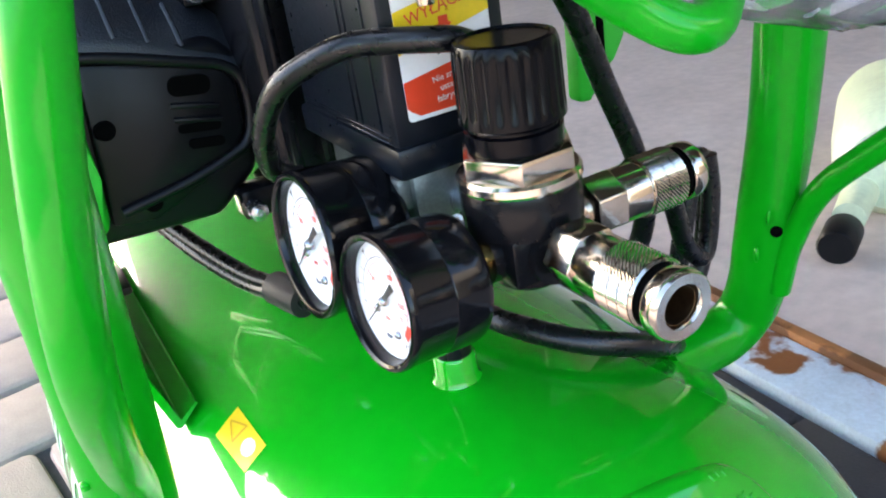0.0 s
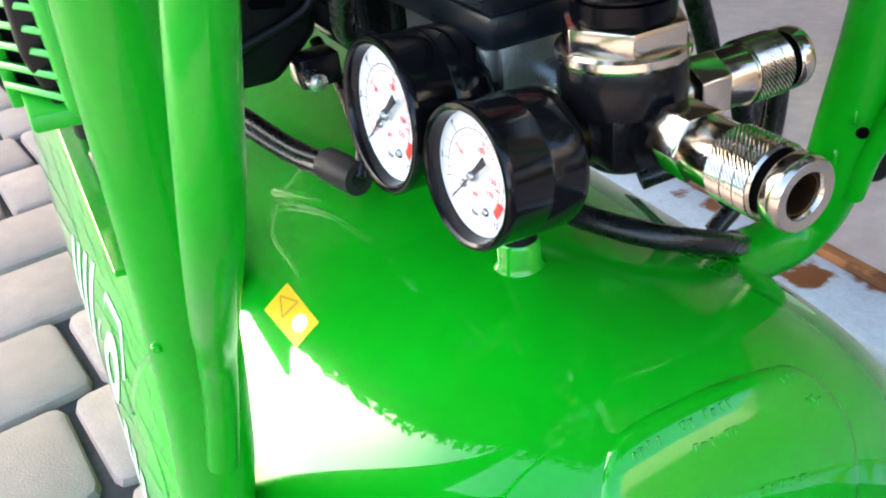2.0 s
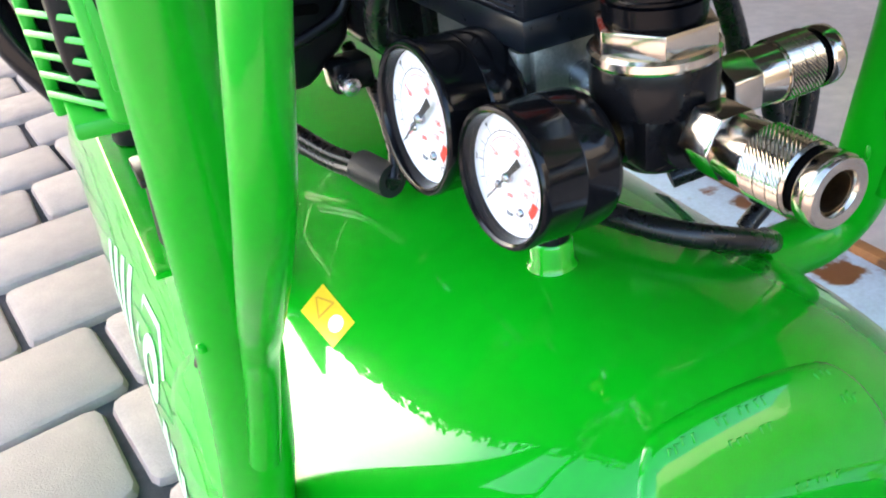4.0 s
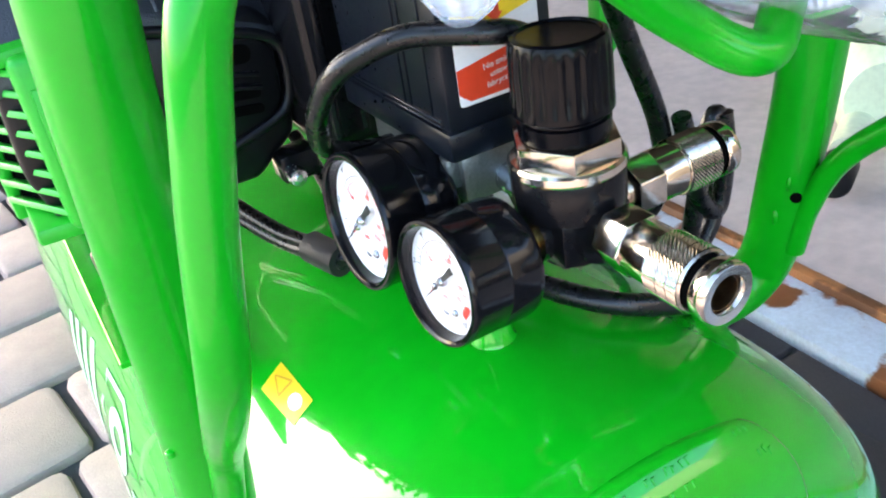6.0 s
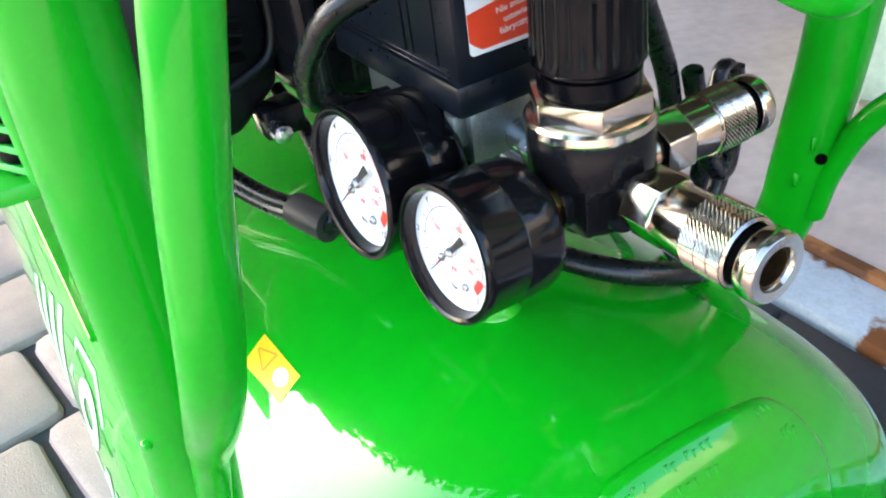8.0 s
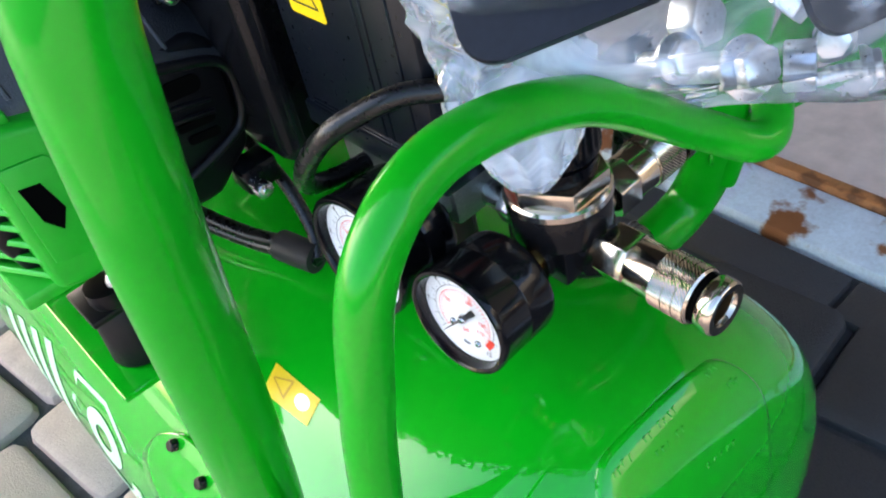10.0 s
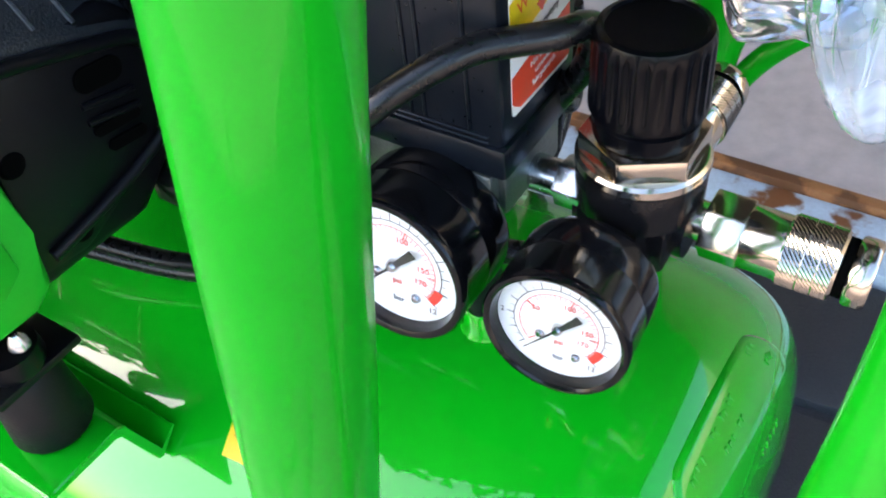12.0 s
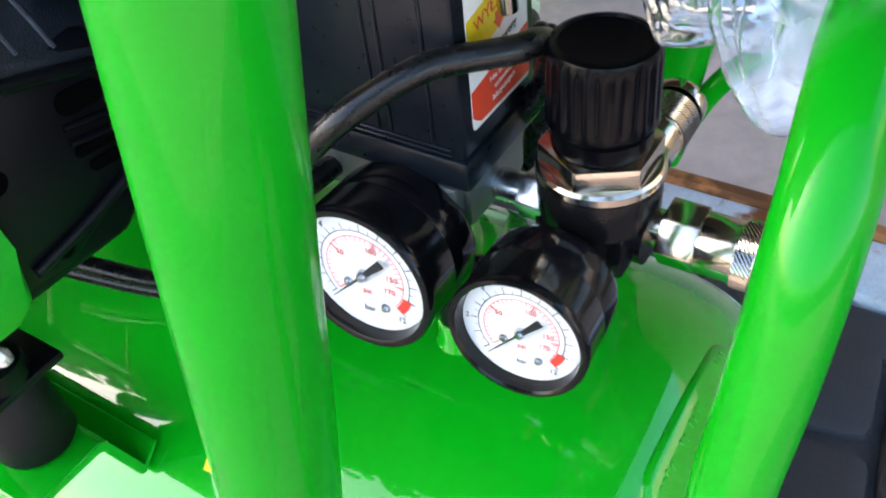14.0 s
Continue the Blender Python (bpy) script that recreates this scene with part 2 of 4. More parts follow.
def end_normal(x, z):
    rho = max(1e-6, math.hypot(x - TX, z - TZ))
    e = max(0.0, 1 - (rho / R) ** FULL) ** (1 / FULL)
    a, b = (rho / R) ** (FULL - 1) / R, e ** (FULL - 1) / DOME
    return Vector(((x - TX) / rho * a, -b, (z - TZ) / rho * a)).normalized()


def end_skin(x, rho, lift=0.0):
    """The place on the tank's near end, over the axis, at x and at the distance rho from the axis."""
    z = TZ + math.sqrt(max(0.0, rho * rho - (x - TX) ** 2))
    y = Y0 - DOME * (1 - min(1.0, rho / R) ** FULL) ** (1 / FULL)
    return Vector((x, y, z)) + end_normal(x, z) * lift


prof = []
for i in range(33):
    a = math.pi / 2 * i / 32
    c, e = max(0.0, math.cos(a)) ** (2 / FULL), math.sin(a) ** (2 / FULL)
    prof.append((R * e, Y0 - DOME * c))
prof[0] = (0, Y0 - DOME)
near = list(prof)
prof += [(R, Y0 + (Y1 - Y0) * i / 10) for i in range(1, 10)]
prof += [(r, Y0 + Y1 - y) for r, y in near[::-1]]
tank = cpart("tank", moved(lathe(prof, 160, "y"), Matrix.Translation((TX, 0, TZ))), GREEN, None, "glossy green pressure tank with a stamped end", 60)


def end_panel(cx, half, top, low, corner, lift):
    """A pressed panel on the tank's near end: a rounded outline in x and distance from the axis, proud by lift."""
    mid = (top + low) / 2
    out = rounded(2 * half, top - low, corner, 10)
    dense = []
    for (ax, ay), (bx, by) in zip(out, out[1:] + out[:1]):
        n = max(1, int(math.hypot(bx - ax, by - ay) / 0.004))
        dense += [(ax + (bx - ax) * k / n, ay + (by - ay) * k / n) for k in range(n)]
    bm = bmesh.new()
    rings = []
    for shrink, up in ((1.0, -0.0006), (0.992, 0.0004), (0.978, lift * 0.85), (0.962, lift), (0.9, lift), (0.78, lift), (0.6, lift), (0.4, lift), (0.2, lift), (0.05, lift)):
        rings.append([bm.verts.new(end_skin(cx + x * shrink, mid + y * shrink, up)) for x, y in dense])
    for a, b in zip(rings, rings[1:]):
        for i in range(len(dense)):
            j = (i + 1) % len(dense)
            bm.faces.new((a[i], a[j], b[j], b[i]))
    bm.faces.new(rings[-1])
    return bm


cpart("stamped_panel", end_panel(0.1545, 0.0585, 0.1672, 0.0605, 0.022, 0.0017), GREEN, tank, "raised panel with stamped lettering", 60)
rng = random.Random(4)
for rho, xs in ((0.1618, (0.1160, 0.1190, 0.1222, 0.1262, 0.1372, 0.1404, 0.1470, 0.1502, 0.1545, 0.1580)), (0.1560, (0.138, 0.1415, 0.145, 0.152, 0.1555)), (0.1640, (0.1850, 0.1882, 0.1915)), (0.1575, (0.1920, 0.1955, 0.1985)), (0.1340, (0.160, 0.165, 0.170, 0.175, 0.180))):
    for x in xs:
        c = end_skin(x, rho + rng.uniform(-0.0005, 0.0005), 0.0017)
        n = end_normal(c.x, c.z)
        m = Matrix.Translation(c) @ n.to_track_quat("Z", "Y").to_matrix().to_4x4() @ Matrix.Rotation(rng.uniform(-0.2, 0.2), 4, "Z")
        w, h = 0.0011 * rng.uniform(0.5, 1.1), 0.0017 * rng.uniform(0.8, 1.1)
        cpart("stamped_mark", moved(joined(box(-w, -h, -0.0006, -w + 0.0008, h, 0.0005, 0.0003, 1), box(-w, h - 0.0007, -0.0006, w, h, 0.0005, 0.0003, 1)), m), GREEN, tank)


def decal(name, corners, mat, label="", lift=0.0004, n=8, parent=None):
    """A thin sheet laid on the tank between four (x, y) corners."""
    bm = bmesh.new()
    a, b, c, d = [Vector((*q, 0)) for q in corners]
    grid = []
    for j in range(n + 1):
        l, r = a.lerp(d, j / n), b.lerp(c, j / n)
        grid.append([bm.verts.new(skin(*l.lerp(r, i / n)[:2], lift)) for i in range(n + 1)])
    for p, q in zip(grid, grid[1:]):
        for i in range(n):
            bm.faces.new((p[i], p[i + 1], q[i + 1], q[i]))
    return cpart(name, bm, mat, parent or tank, label, 60)


decal("warning_sticker", ((0.0428, 0.3172), (0.0552, 0.3190), (0.0542, 0.3575), (0.0403, 0.3550)), YELLOW, "yellow warning sticker")
for a, b, c, d in (((0.0445, 0.3405), (0.0450, 0.3395), (0.0492, 0.3530), (0.0484, 0.3535)), ((0.0528, 0.3395), (0.0536, 0.3405), (0.0492, 0.3535), (0.0486, 0.3528)), ((0.0445, 0.3393), (0.0532, 0.3393), (0.0532, 0.3410), (0.0445, 0.3410))):
    decal("sticker_sign", (a, b, c, d), AMBER, "", 0.0007, 4)

bm = bmesh.new()
bm.faces.new([bm.verts.new(skin(0.0490 + 0.0034 * math.cos(0.3 * i), 0.3278 + 0.0058 * math.sin(0.3 * i), 0.0007)) for i in range(21)])
cpart("sticker_emblem", bm, WHITE, tank, "white round sign on the sticker", 60)


def flank(y, a, lift=0.0005):
    """The place on the tank's flank at y, the angle a measured from the top towards -x."""
    a = radians(a)
    return Vector((TX - (R + lift) * math.sin(a), y, TZ + (R + lift) * math.cos(a)))


def flank_shape(name, outline, mat, lift=0.0005, inner=None, parent=None, label=""):
    """A thin printed shape on the flank from (y, angle) corners, or a band between two outlines."""
    bm = bmesh.new()
    if inner:
        o, i = [bm.verts.new(flank(*q, lift)) for q in outline], [bm.verts.new(flank(*q, lift)) for q in inner]
        for k in range(len(o)):
            j = (k + 1) % len(o)
            bm.faces.new((o[k], o[j], i[j], i[k]))
    else:
        a, b, c, d = outline
        grid = [[bm.verts.new(flank(*[((a[m] * (1 - u) + b[m] * u) * (1 - v) + (d[m] * (1 - u) + c[m] * u) * v) for m in (0, 1)], lift)) for u in (0, 0.5, 1)] for v in (0, 0.2, 0.4, 0.6, 0.8, 1)]
        for p, q in zip(grid, grid[1:]):
            for k in range(2):
                bm.faces.new((p[k], p[k + 1], q[k + 1], q[k]))
    return cpart(name, bm, mat, parent or tank, label, 60)


def oval(cy, ca, ry, ra, n=28):
    return [(cy + ry * math.cos(2 * math.pi * k / n), ca + ra * math.sin(2 * math.pi * k / n)) for k in range(n)]


# white printed emblem on the flank: an oval sign with a ring, and slanted strokes beside it
flank_shape("printed_ring", oval(0.500, 74.0, 0.026, 6.8), PRINT, inner=oval(0.500, 74.0, 0.012, 3.0))
hexa = [(0.462, 68.0), (0.490, 62.0), (0.540, 63.5), (0.552, 74.0), (0.524, 86.0), (0.466, 84.0)]
flank_shape("printed_border", hexa, PRINT, inner=[(0.505 + (y - 0.505) * 0.88, 74.5 + (a - 74.5) * 0.88) for y, a in hexa])
for k in range(4):
    y = 0.572 + 0.028 * k
    flank_shape("printed_stroke", ((y - 0.010, 85), (y + 0.008, 85), (y + 0.022, 65 + 2 * k), (y + 0.009, 64 + 2 * k)), PRINT)
for k in range(3):
    y = 0.452 - 0.024 * k
    flank_shape("printed_stroke", ((y - 0.012, 87), (y + 0.006, 87), (y + 0.012, 78), (y - 0.002, 77)), PRINT)

A_R = 0.0140
POST = [(0.050, 0.2900, 0.178), (0.020, 0.2900, 0.178), (0.002, 0.2885, 0.182), (-0.0088, 0.2840, 0.196), (-0.0075, 0.2739, 0.2241), (-0.0050, 0.2662, 0.2482), (-0.0018, 0.2538, 0.2964), (0.0002, 0.2446, 0.3446), (0.0019, 0.2376, 0.3928), (0.0044, 0.2322, 0.4410), (0.0082, 0.2278, 0.4880), (0.0112, 0.2270, 0.5080), (0.0172, 0.2263, 0.5240), (0.0275, 0.2260, 0.5390), (0.052, 0.2260, 0.5560), (0.086, 0.2257, 0.5680), (FRAME_X, 0.2255, 0.5720)]


FAR_POST = [(0.238, 0.2720, 0.2245), (0.262, 0.2745, 0.2220), (0.2835, 0.2748, 0.2225), (0.2960, 0.2715, 0.2335), (0.2968, 0.2650, 0.2530), (0.2940, 0.2600, 0.2720), (0.2905, 0.2538, 0.2964), (0.2878, 0.2455, 0.3400)]


def mirrored(pts):
    return [(2 * FRAME_X - x, y, z) for x, y, z in pts]


hoop = cpart("frame_hoop", tube(POST + mirrored(POST)[-2:7:-1] + FAR_POST[::-1], A_R, 32, 12), GREEN_TUBE, None, "thick green tubular steel hoop", 60)
HANDLE = [(-0.0047, 0.2512, 0.2542), (-0.0007, 0.2413, 0.2849), (0.0008, 0.2237, 0.3172), (-0.0012, 0.1866, 0.3538), (-0.0007, 0.1494, 0.4000), (0.0069, 0.1453, 0.4434), (0.0174, 0.1447, 0.4768), (0.0410, 0.1475, 0.4865), (0.0817, 0.1516, 0.4711), (0.1226, 0.1516, 0.4383), (FRAME_X, 0.1434, 0.4262)]
handle = cpart("carry_handle", tube(HANDLE + mirrored(HANDLE)[-2:3:-1] + [(x + 0.006, y, z) for x, y, z in mirrored(HANDLE)[3::-1]], 0.0056, 24, 8), GREEN_TUBE, None, "slim green tubular pull handle with a dipped middle", 60)
for s in (1, -1):
    X = (lambda x: x) if s == 1 else (lambda x: 2 * FRAME_X - x)
    # weld beads and the bolt hole beside each handle foot
    for k, (zz, yy) in enumerate(((0.300, 0.2440), (0.279, 0.2505))):
        for sx in (-1, 1):
            cpart("weld_bead", moved(lathe([(0, -0.0028), (0.002, -0.002), (0.0028, 0), (0.002, 0.002), (0, 0.0028)], 10), Matrix.Translation((X(-0.001 + sx * 0.0066), yy, zz)) @ Matrix.Diagonal((0.45, 0.5, 1.5, 1))), GREEN_TUBE, hoop)
    if s == -1:
        # a near-black disc paints the dark inside of the hole
        cpart("bolt_hole", moved(lathe([(0, 0.0003), (0.0024, 0.0003), (0.0027, -0.0008), (0, -0.0008)], 16, "y"), Matrix.Translation((0.2768, 0.2372, 0.2956)) @ Matrix.Rotation(radians(-45), 4, "Z") @ Matrix.Rotation(math.pi, 4, "Z")), HOLE_SHADE, hoop)
    cpart("weld_knob", moved(lathe([(0, -0.0018), (0.0016, -0.001), (0.0018, 0.001), (0, 0.002)], 10), Matrix.Translation((X(-0.013), 0.2425, 0.313))), GREEN, hoop)

# weld boss and riser
boss = cpart("riser_boss", moved(lathe([(0, 0.255), (0.0122, 0.260), (0.0108, 0.2645), (0.0094, 0.2670), (0.0092, 0.2755), (0.0084, 0.2768), (0, 0.2768)], 32), Matrix.Translation((0.134, 0.281, 0))), GREEN)
cpart("riser_pipe", moved(lathe([(0, 0.27), (0.008, 0.27), (0.008, 0.352), (0, 0.352)], 24), Matrix.Translation((0.134, 0.281, 0))), BLACK_CAST)

# ---------------------------------------------------------------- pressure switch
switch = cpart("pressure_switch", joined(box(0.115, 0.2575, 0.377, 0.163, 0.347, 0.4565, 0.0025), box(0.1135, 0.256, 0.3665, 0.1645, 0.3485, 0.3785, 0.002)), BLACK_SWITCH, None, "black plastic pressure switch box with warning labels")
cpart("box_lid", box(0.1145, 0.257, 0.4565, 0.1635, 0.3475, 0.4595, 0.001), material("bevelled lid edge", (0.05, 0.06, 0.08), 0.25, vary=0.1), switch)
for yy in (0.268, 0.284, 0.289):
    cpart("side_rib", box(0.1143, yy, 0.381, 0.1155, yy + 0.0012, 0.452, 0.0003, 1), BLACK_SWITCH, switch)
for zz in (0.3795, 0.3815):
    cpart("ledge_line", box(0.1138, 0.262, zz, 0.1155, 0.34, zz + 0.0008, 0.0003, 1), BLACK_SWITCH, switch)
cpart("switch_base", joined(box(0.119, 0.2595, 0.346, 0.157, 0.335, 0.3665, 0.0025), box(0.114, 0.262, 0.3535, 0.120, 0.276, 0.366, 0.0015)), ALU, None, "dull cast aluminium base of the switch")


def face_x(x, y, z):
    """A frame on a face that looks to -x: its X runs to -y, its Y upwards, its Z to -x."""
    return Matrix(((0, 0, -1, x), (-1, 0, 0, y), (0, 1, 0, z), (0, 0, 0, 1)))


def face_y(x, y, z):
    """A frame on a face that looks to -y: its X runs to +x, its Y upwards, its Z to -y."""
    return Matrix(((1, 0, 0, x), (0, 0, -1, y), (0, 1, 0, z), (0, 0, 0, 1)))


cpart("hazard_sticker", moved(prism(rounded(0.0235, 0.0245, 0.0015), 0, 0.0003), face_x(0.1149, 0.3215, 0.438)), YELLOW, switch, "yellow electric shock warning sticker")
for a, b in (((-0.008, -0.007), (0.008, -0.007)), ((0.008, -0.007), (0.0, 0.0085)), ((0.0, 0.0085), (-0.008, -0.007)), ((0.0005, 0.004), (-0.002, -0.0005)), ((-0.002, -0.0005), (0.0015, 0.0002)), ((0.0015, 0.0002), (-0.0005, -0.0045))):
    d = Vector((b[0] - a[0], b[1] - a[1], 0))
    m = face_x(0.1146, 0.3215, 0.438) @ Matrix.Translation(((a[0] + b[0]) / 2, (a[1] + b[1]) / 2, 0)) @ Matrix.Rotation(math.atan2(d.y, d.x), 4, "Z")
    cpart("sign_line", moved(box(-d.length / 2 - 0.0003, -0.0004, 0, d.length / 2 + 0.0003, 0.0004, 0.0002), m), INK, switch)
# front label in yellow, white and red bands
FX, FY = 0.1385, 0.2572
cpart("front_label", moved(prism(rounded(0.036, 0.068, 0.0015), 0, 0.0003), face_y(FX, FY, 0.4205)), WHITE, switch, "printed instruction label with yellow, white and red bands")
cpart("label_band", moved(prism([(-0.018, 0.4095), (0.018, 0.4175), (0.018, 0.4300), (-0.018, 0.4235)], 0, 0.0002), face_y(FX, FY - 0.0003, 0)), YELLOW, switch, "yellow band of the label")
cpart("label_band", moved(prism([(-0.018, 0.4345), (0.018, 0.4420), (0.018, 0.4530), (-0.018, 0.4530)], 0, 0.0002), face_y(FX, FY - 0.0003, 0)), YELLOW, switch, "yellow band of the label")
cpart("label_band", moved(prism([(-0.0165, 0.3900), (-0.0135, 0.3880), (0.018, 0.3880), (0.018, 0.4060), (-0.018, 0.4003), (-0.018, 0.3915)], 0, 0.0002), face_y(FX, FY - 0.0003, 0)), REDLABEL, switch, "red band of the label")
slant = Matrix.Rotation(radians(11), 4, "Z")
lettering("WYŁĄCZ", 0.0058, RED, face_y(FX - 0.002, FY - 0.0006, 0.4222) @ slant, switch)
lettering("czerwony", 0.0038, INK, face_y(FX + 0.003, FY - 0.0006, 0.4092) @ slant, switch)
cpart("label_arrow", moved(prism([(-0.0018, 0.0026), (0.0018, 0.0026), (0.0018, 0), (0.0032, 0), (0, -0.0036), (-0.0032, 0), (-0.0018, 0)], 0, 0.0002), face_y(FX, FY - 0.0005, 0.4165)), REDLABEL, switch)
for k in range(2):
    cpart("label_bar", moved(box(-0.014 + 0.003 * k, -0.0007, 0, 0.013, 0.0007, 0.0002), face_y(FX, FY - 0.0004, 0.4350 - 0.0042 * k) @ slant), INK, switch)
for text, zz in (("Nie zmieniać", 0.3995), ("ustawień", 0.3960), ("fabrycznych", 0.3925)):
    lettering(text, 0.0031, WHITE, face_y(FX + 0.001, FY - 0.0006, zz) @ Matrix.Rotation(radians(6), 4, "Z"), switch)
# unloader pin with its black lever
pin = cpart("unloader_pin", moved(lathe([(0, 0), (0.0028, 0.0004), (0.0030, 0.001), (0.0030, 0.022), (0.0048, 0.022), (0.0048, 0.0245), (0.003, 0.0245), (0.003, 0.03), (0, 0.03)], 20), Matrix.Translation((0.1285, 0.2475, 0.4250)) @ Matrix.Rotation(radians(-4), 4, "X")), NICKEL, None, "bright steel unloader pin")
cpart("lever", joined(box(0.119, 0.244, 0.4525, 0.139, 0.2575, 0.4600, 0.002), box(0.122, 0.240, 0.4565, 0.137, 0.2575, 0.472, 0.003)), BLACK_PLASTIC)

# ---------------------------------------------------------------- regulator
RX, RY = 0.1405, 0.2235
AT = Matrix.Translation((RX, RY, 0))
reg = cpart("regulator", moved(joined(lathe([(0, 0.3325), (0.010, 0.3325), (0.0125, 0.3345), (0.0128, 0.337), (0.0128, 0.352), (0.0198, 0.3545), (0.0202, 0.357), (0.0202, 0.3685), (0.0195, 0.370), (0, 0.370)], 48),
    box(-0.0150, -0.0150, 0.3380, 0.0150, 0.0150, 0.3555, 0.0016), moved(lathe([(0, -0.0185), (0.0098, -0.0185), (0.0098, 0.0185), (0, 0.0185)], 28, "x"), Matrix.Translation((0, 0, 0.347))),
    moved(lathe([(0, -0.0185), (0.0098, -0.0185), (0.0098, 0.0185), (0, 0.0185)], 28, "y"), Matrix.Translation((0, 0, 0.347)))), AT), BLACK_CAST, None, "black cast pressure regulator body")
nut = cpart("regulator_nut", moved(joined(lathe([(0.010, 0.3695), (0.0202, 0.3695), (0.0208, 0.3705), (0.0206, 0.3728), (0.0196, 0.3738), (0.010, 0.3738)], 56), hexagon(0.0345, 0.3735, 0.3812, 0.0007)), AT), NICKEL, reg, "nickel plated hexagon nut", 30)
bm = bmesh.new()
seg, rings = 144, []
for r, z, flute in ((0.0145, 0.3805, 0), (0.0158, 0.382, 0), (0.0160, 0.3875, 0), (0.0150, 0.3882, 0), (0.0150, 0.3892, 0), (0.0166, 0.3896, 0), (0.0173, 0.3905, 0.0), (0.0173, 0.393, 0.0), (0.0172, 0.3945, 1), (0.0169, 0.411, 1), (0.0166, 0.4135, 0), (0.0158, 0.4155, 0), (0.0142, 0.4160, 0), (0.0135, 0.4152, 0), (0.006, 0.4149, 0)):
    ring = []
    for i in range(seg):
        a = 2 * math.pi * i / seg
        cut = 0.0009 * flute * max(0.0, math.cos(24 * a)) ** 0.7 if math.cos(24 * a) > 0 else 0.0
        rr = r - cut
        ring.append(bm.verts.new((rr * math.cos(a), rr * math.sin(a), z)))
    rings.append(ring)
for a, b in zip(rings, rings[1:]):
    for i in range(seg):
        bm.faces.new((a[i], a[(i + 1) % seg], b[(i + 1) % seg], b[i]))
bm.faces.new(rings[0][::-1])
bm.faces.new(rings[-1])
cpart("knob", moved(bm, AT), KNOB, reg, "fluted black plastic adjusting knob", 35)
# hexagon fitting between switch and regulator
cpart("union_nut", moved(joined(hexagon(0.0155, 0.239, 0.2495), lathe([(0, 0.236), (0.0062, 0.236), (0.0062, 0.262), (0, 0.262)], 24)), Matrix.Translation((0.1385, 0, 0.352)) @ Matrix.Rotation(radians(-90), 4, "X") @ Matrix.Rotation(radians(12), 4, "Z")), STEEL, reg, "zinc plated hexagon fitting", 30)


# ---------------------------------------------------------------- gauges
def gauge(x, y, z, needle_turn, size, az, el, deep=1.0):
    at = Matrix.Translation((x, y, z)) @ Matrix.Rotation(radians(az), 4, "Z") @ Matrix.Rotation(radians(el), 4, "Y")
    g = cpart("pressure_gauge", moved(lathe([(0, 0.0345), (0.006, 0.0345), (0.0225, 0.0342), (0.0246, 0.0325), (0.0252, 0.030), (0.0252, 0.0182), (0.0250, 0.0178), (0.0252, 0.0174), (0.0252, 0.0045), (0.0256, 0.0035), (0.0256, 0.0012), (0.0250, 0.0002), (0.0238, 0), (0.0228, 0.0006), (0.0222, 0.0030), (0.0220, 0.0062), (0, 0.0062)], 72, "x"), at @ Matrix.Diagonal((deep, size, size, 1))), BLACK_GLOSS, None, "black round pressure gauge with a white bar and psi dial")
    f = at @ face_x(0.0054 * deep, 0, 0) @ Matrix.Scale(size, 4)

    def flat(name, bm, mat, up, label=""):
        return cpart(name, moved(bm, f @ Matrix.Translation((0, 0, up))), mat, g, label, 30)

    flat("dial", lathe([(0, 0), (0.0219, 0), (0.0219, 0.0003), (0, 0.0003)], 64), DIAL, 0, "white dial face")

    def arc(r0, r1, a0, a1, n=24):
        bm = bmesh.new()
        lo = [bm.verts.new((r0 * math.cos(radians(a0 + (a1 - a0) * i / n)), r0 * math.sin(radians(a0 + (a1 - a0) * i / n)), 0)) for i in range(n + 1)]
        hi = [bm.verts.new((r1 * math.cos(radians(a0 + (a1 - a0) * i / n)), r1 * math.sin(radians(a0 + (a1 - a0) * i / n)), 0)) for i in range(n + 1)]
        for i in range(n):
            bm.faces.new((lo[i], hi[i], hi[i + 1], lo[i + 1]))
        return bm

    def ticks(values, r0, r1, wide):
        bm = bmesh.new()
        for a in values:
            c, s = math.cos(radians(a)), math.sin(radians(a))
            v = [bm.verts.new((r * c - k * wide * s, r * s + k * wide * c, 0)) for r, k in ((r0, -1), (r1, -1), (r1, 1), (r0, 1))]
            bm.faces.new(v)
        return bm

    start, sweep = 222.0, -264.0
    flat("bar_scale", joined(arc(0.0157, 0.0160, start, start + sweep, 60), ticks([start + sweep * i / 12 for i in range(13)], 0.0157, 0.0186, 0.00016), ticks([start + sweep * (i + 0.5) / 12 for i in range(12)], 0.0157, 0.0174, 0.0001)), INK, 0.0005)
    flat("psi_scale", joined(arc(0.0137, 0.01395, start, start + sweep, 60), ticks([start + sweep * i / 34 for i in range(35)], 0.0118, 0.0137, 0.0001), ticks([start + sweep * 50 * i / 174 for i in range(4)], 0.0108, 0.0138, 0.0002)), RED, 0.0005)
    flat("red_zone", arc(0.0142, 0.0172, start + sweep, start + sweep * 0.915, 10), RED, 0.0006, "red danger zone")
    for text, value in (("2", 2), ("4", 4), ("12", 12)):
        a = radians(start + sweep * value / 12 + (-7 if value == 12 else 0))
        lettering(text, 0.0030, INK, f @ Matrix.Translation((0.0200 * math.cos(a) * (0.93 if value == 12 else 1), 0.0200 * math.sin(a) * (0.93 if value == 12 else 1), 0.0006)), g)
    for text, value, rr in (("0", 2, 0.0098), ("50", 50, 0.0098), ("100", 100, 0.0100), ("150", 143, 0.0098), ("170", 164, 0.0096)):
        a = radians(start + sweep * value / 174)
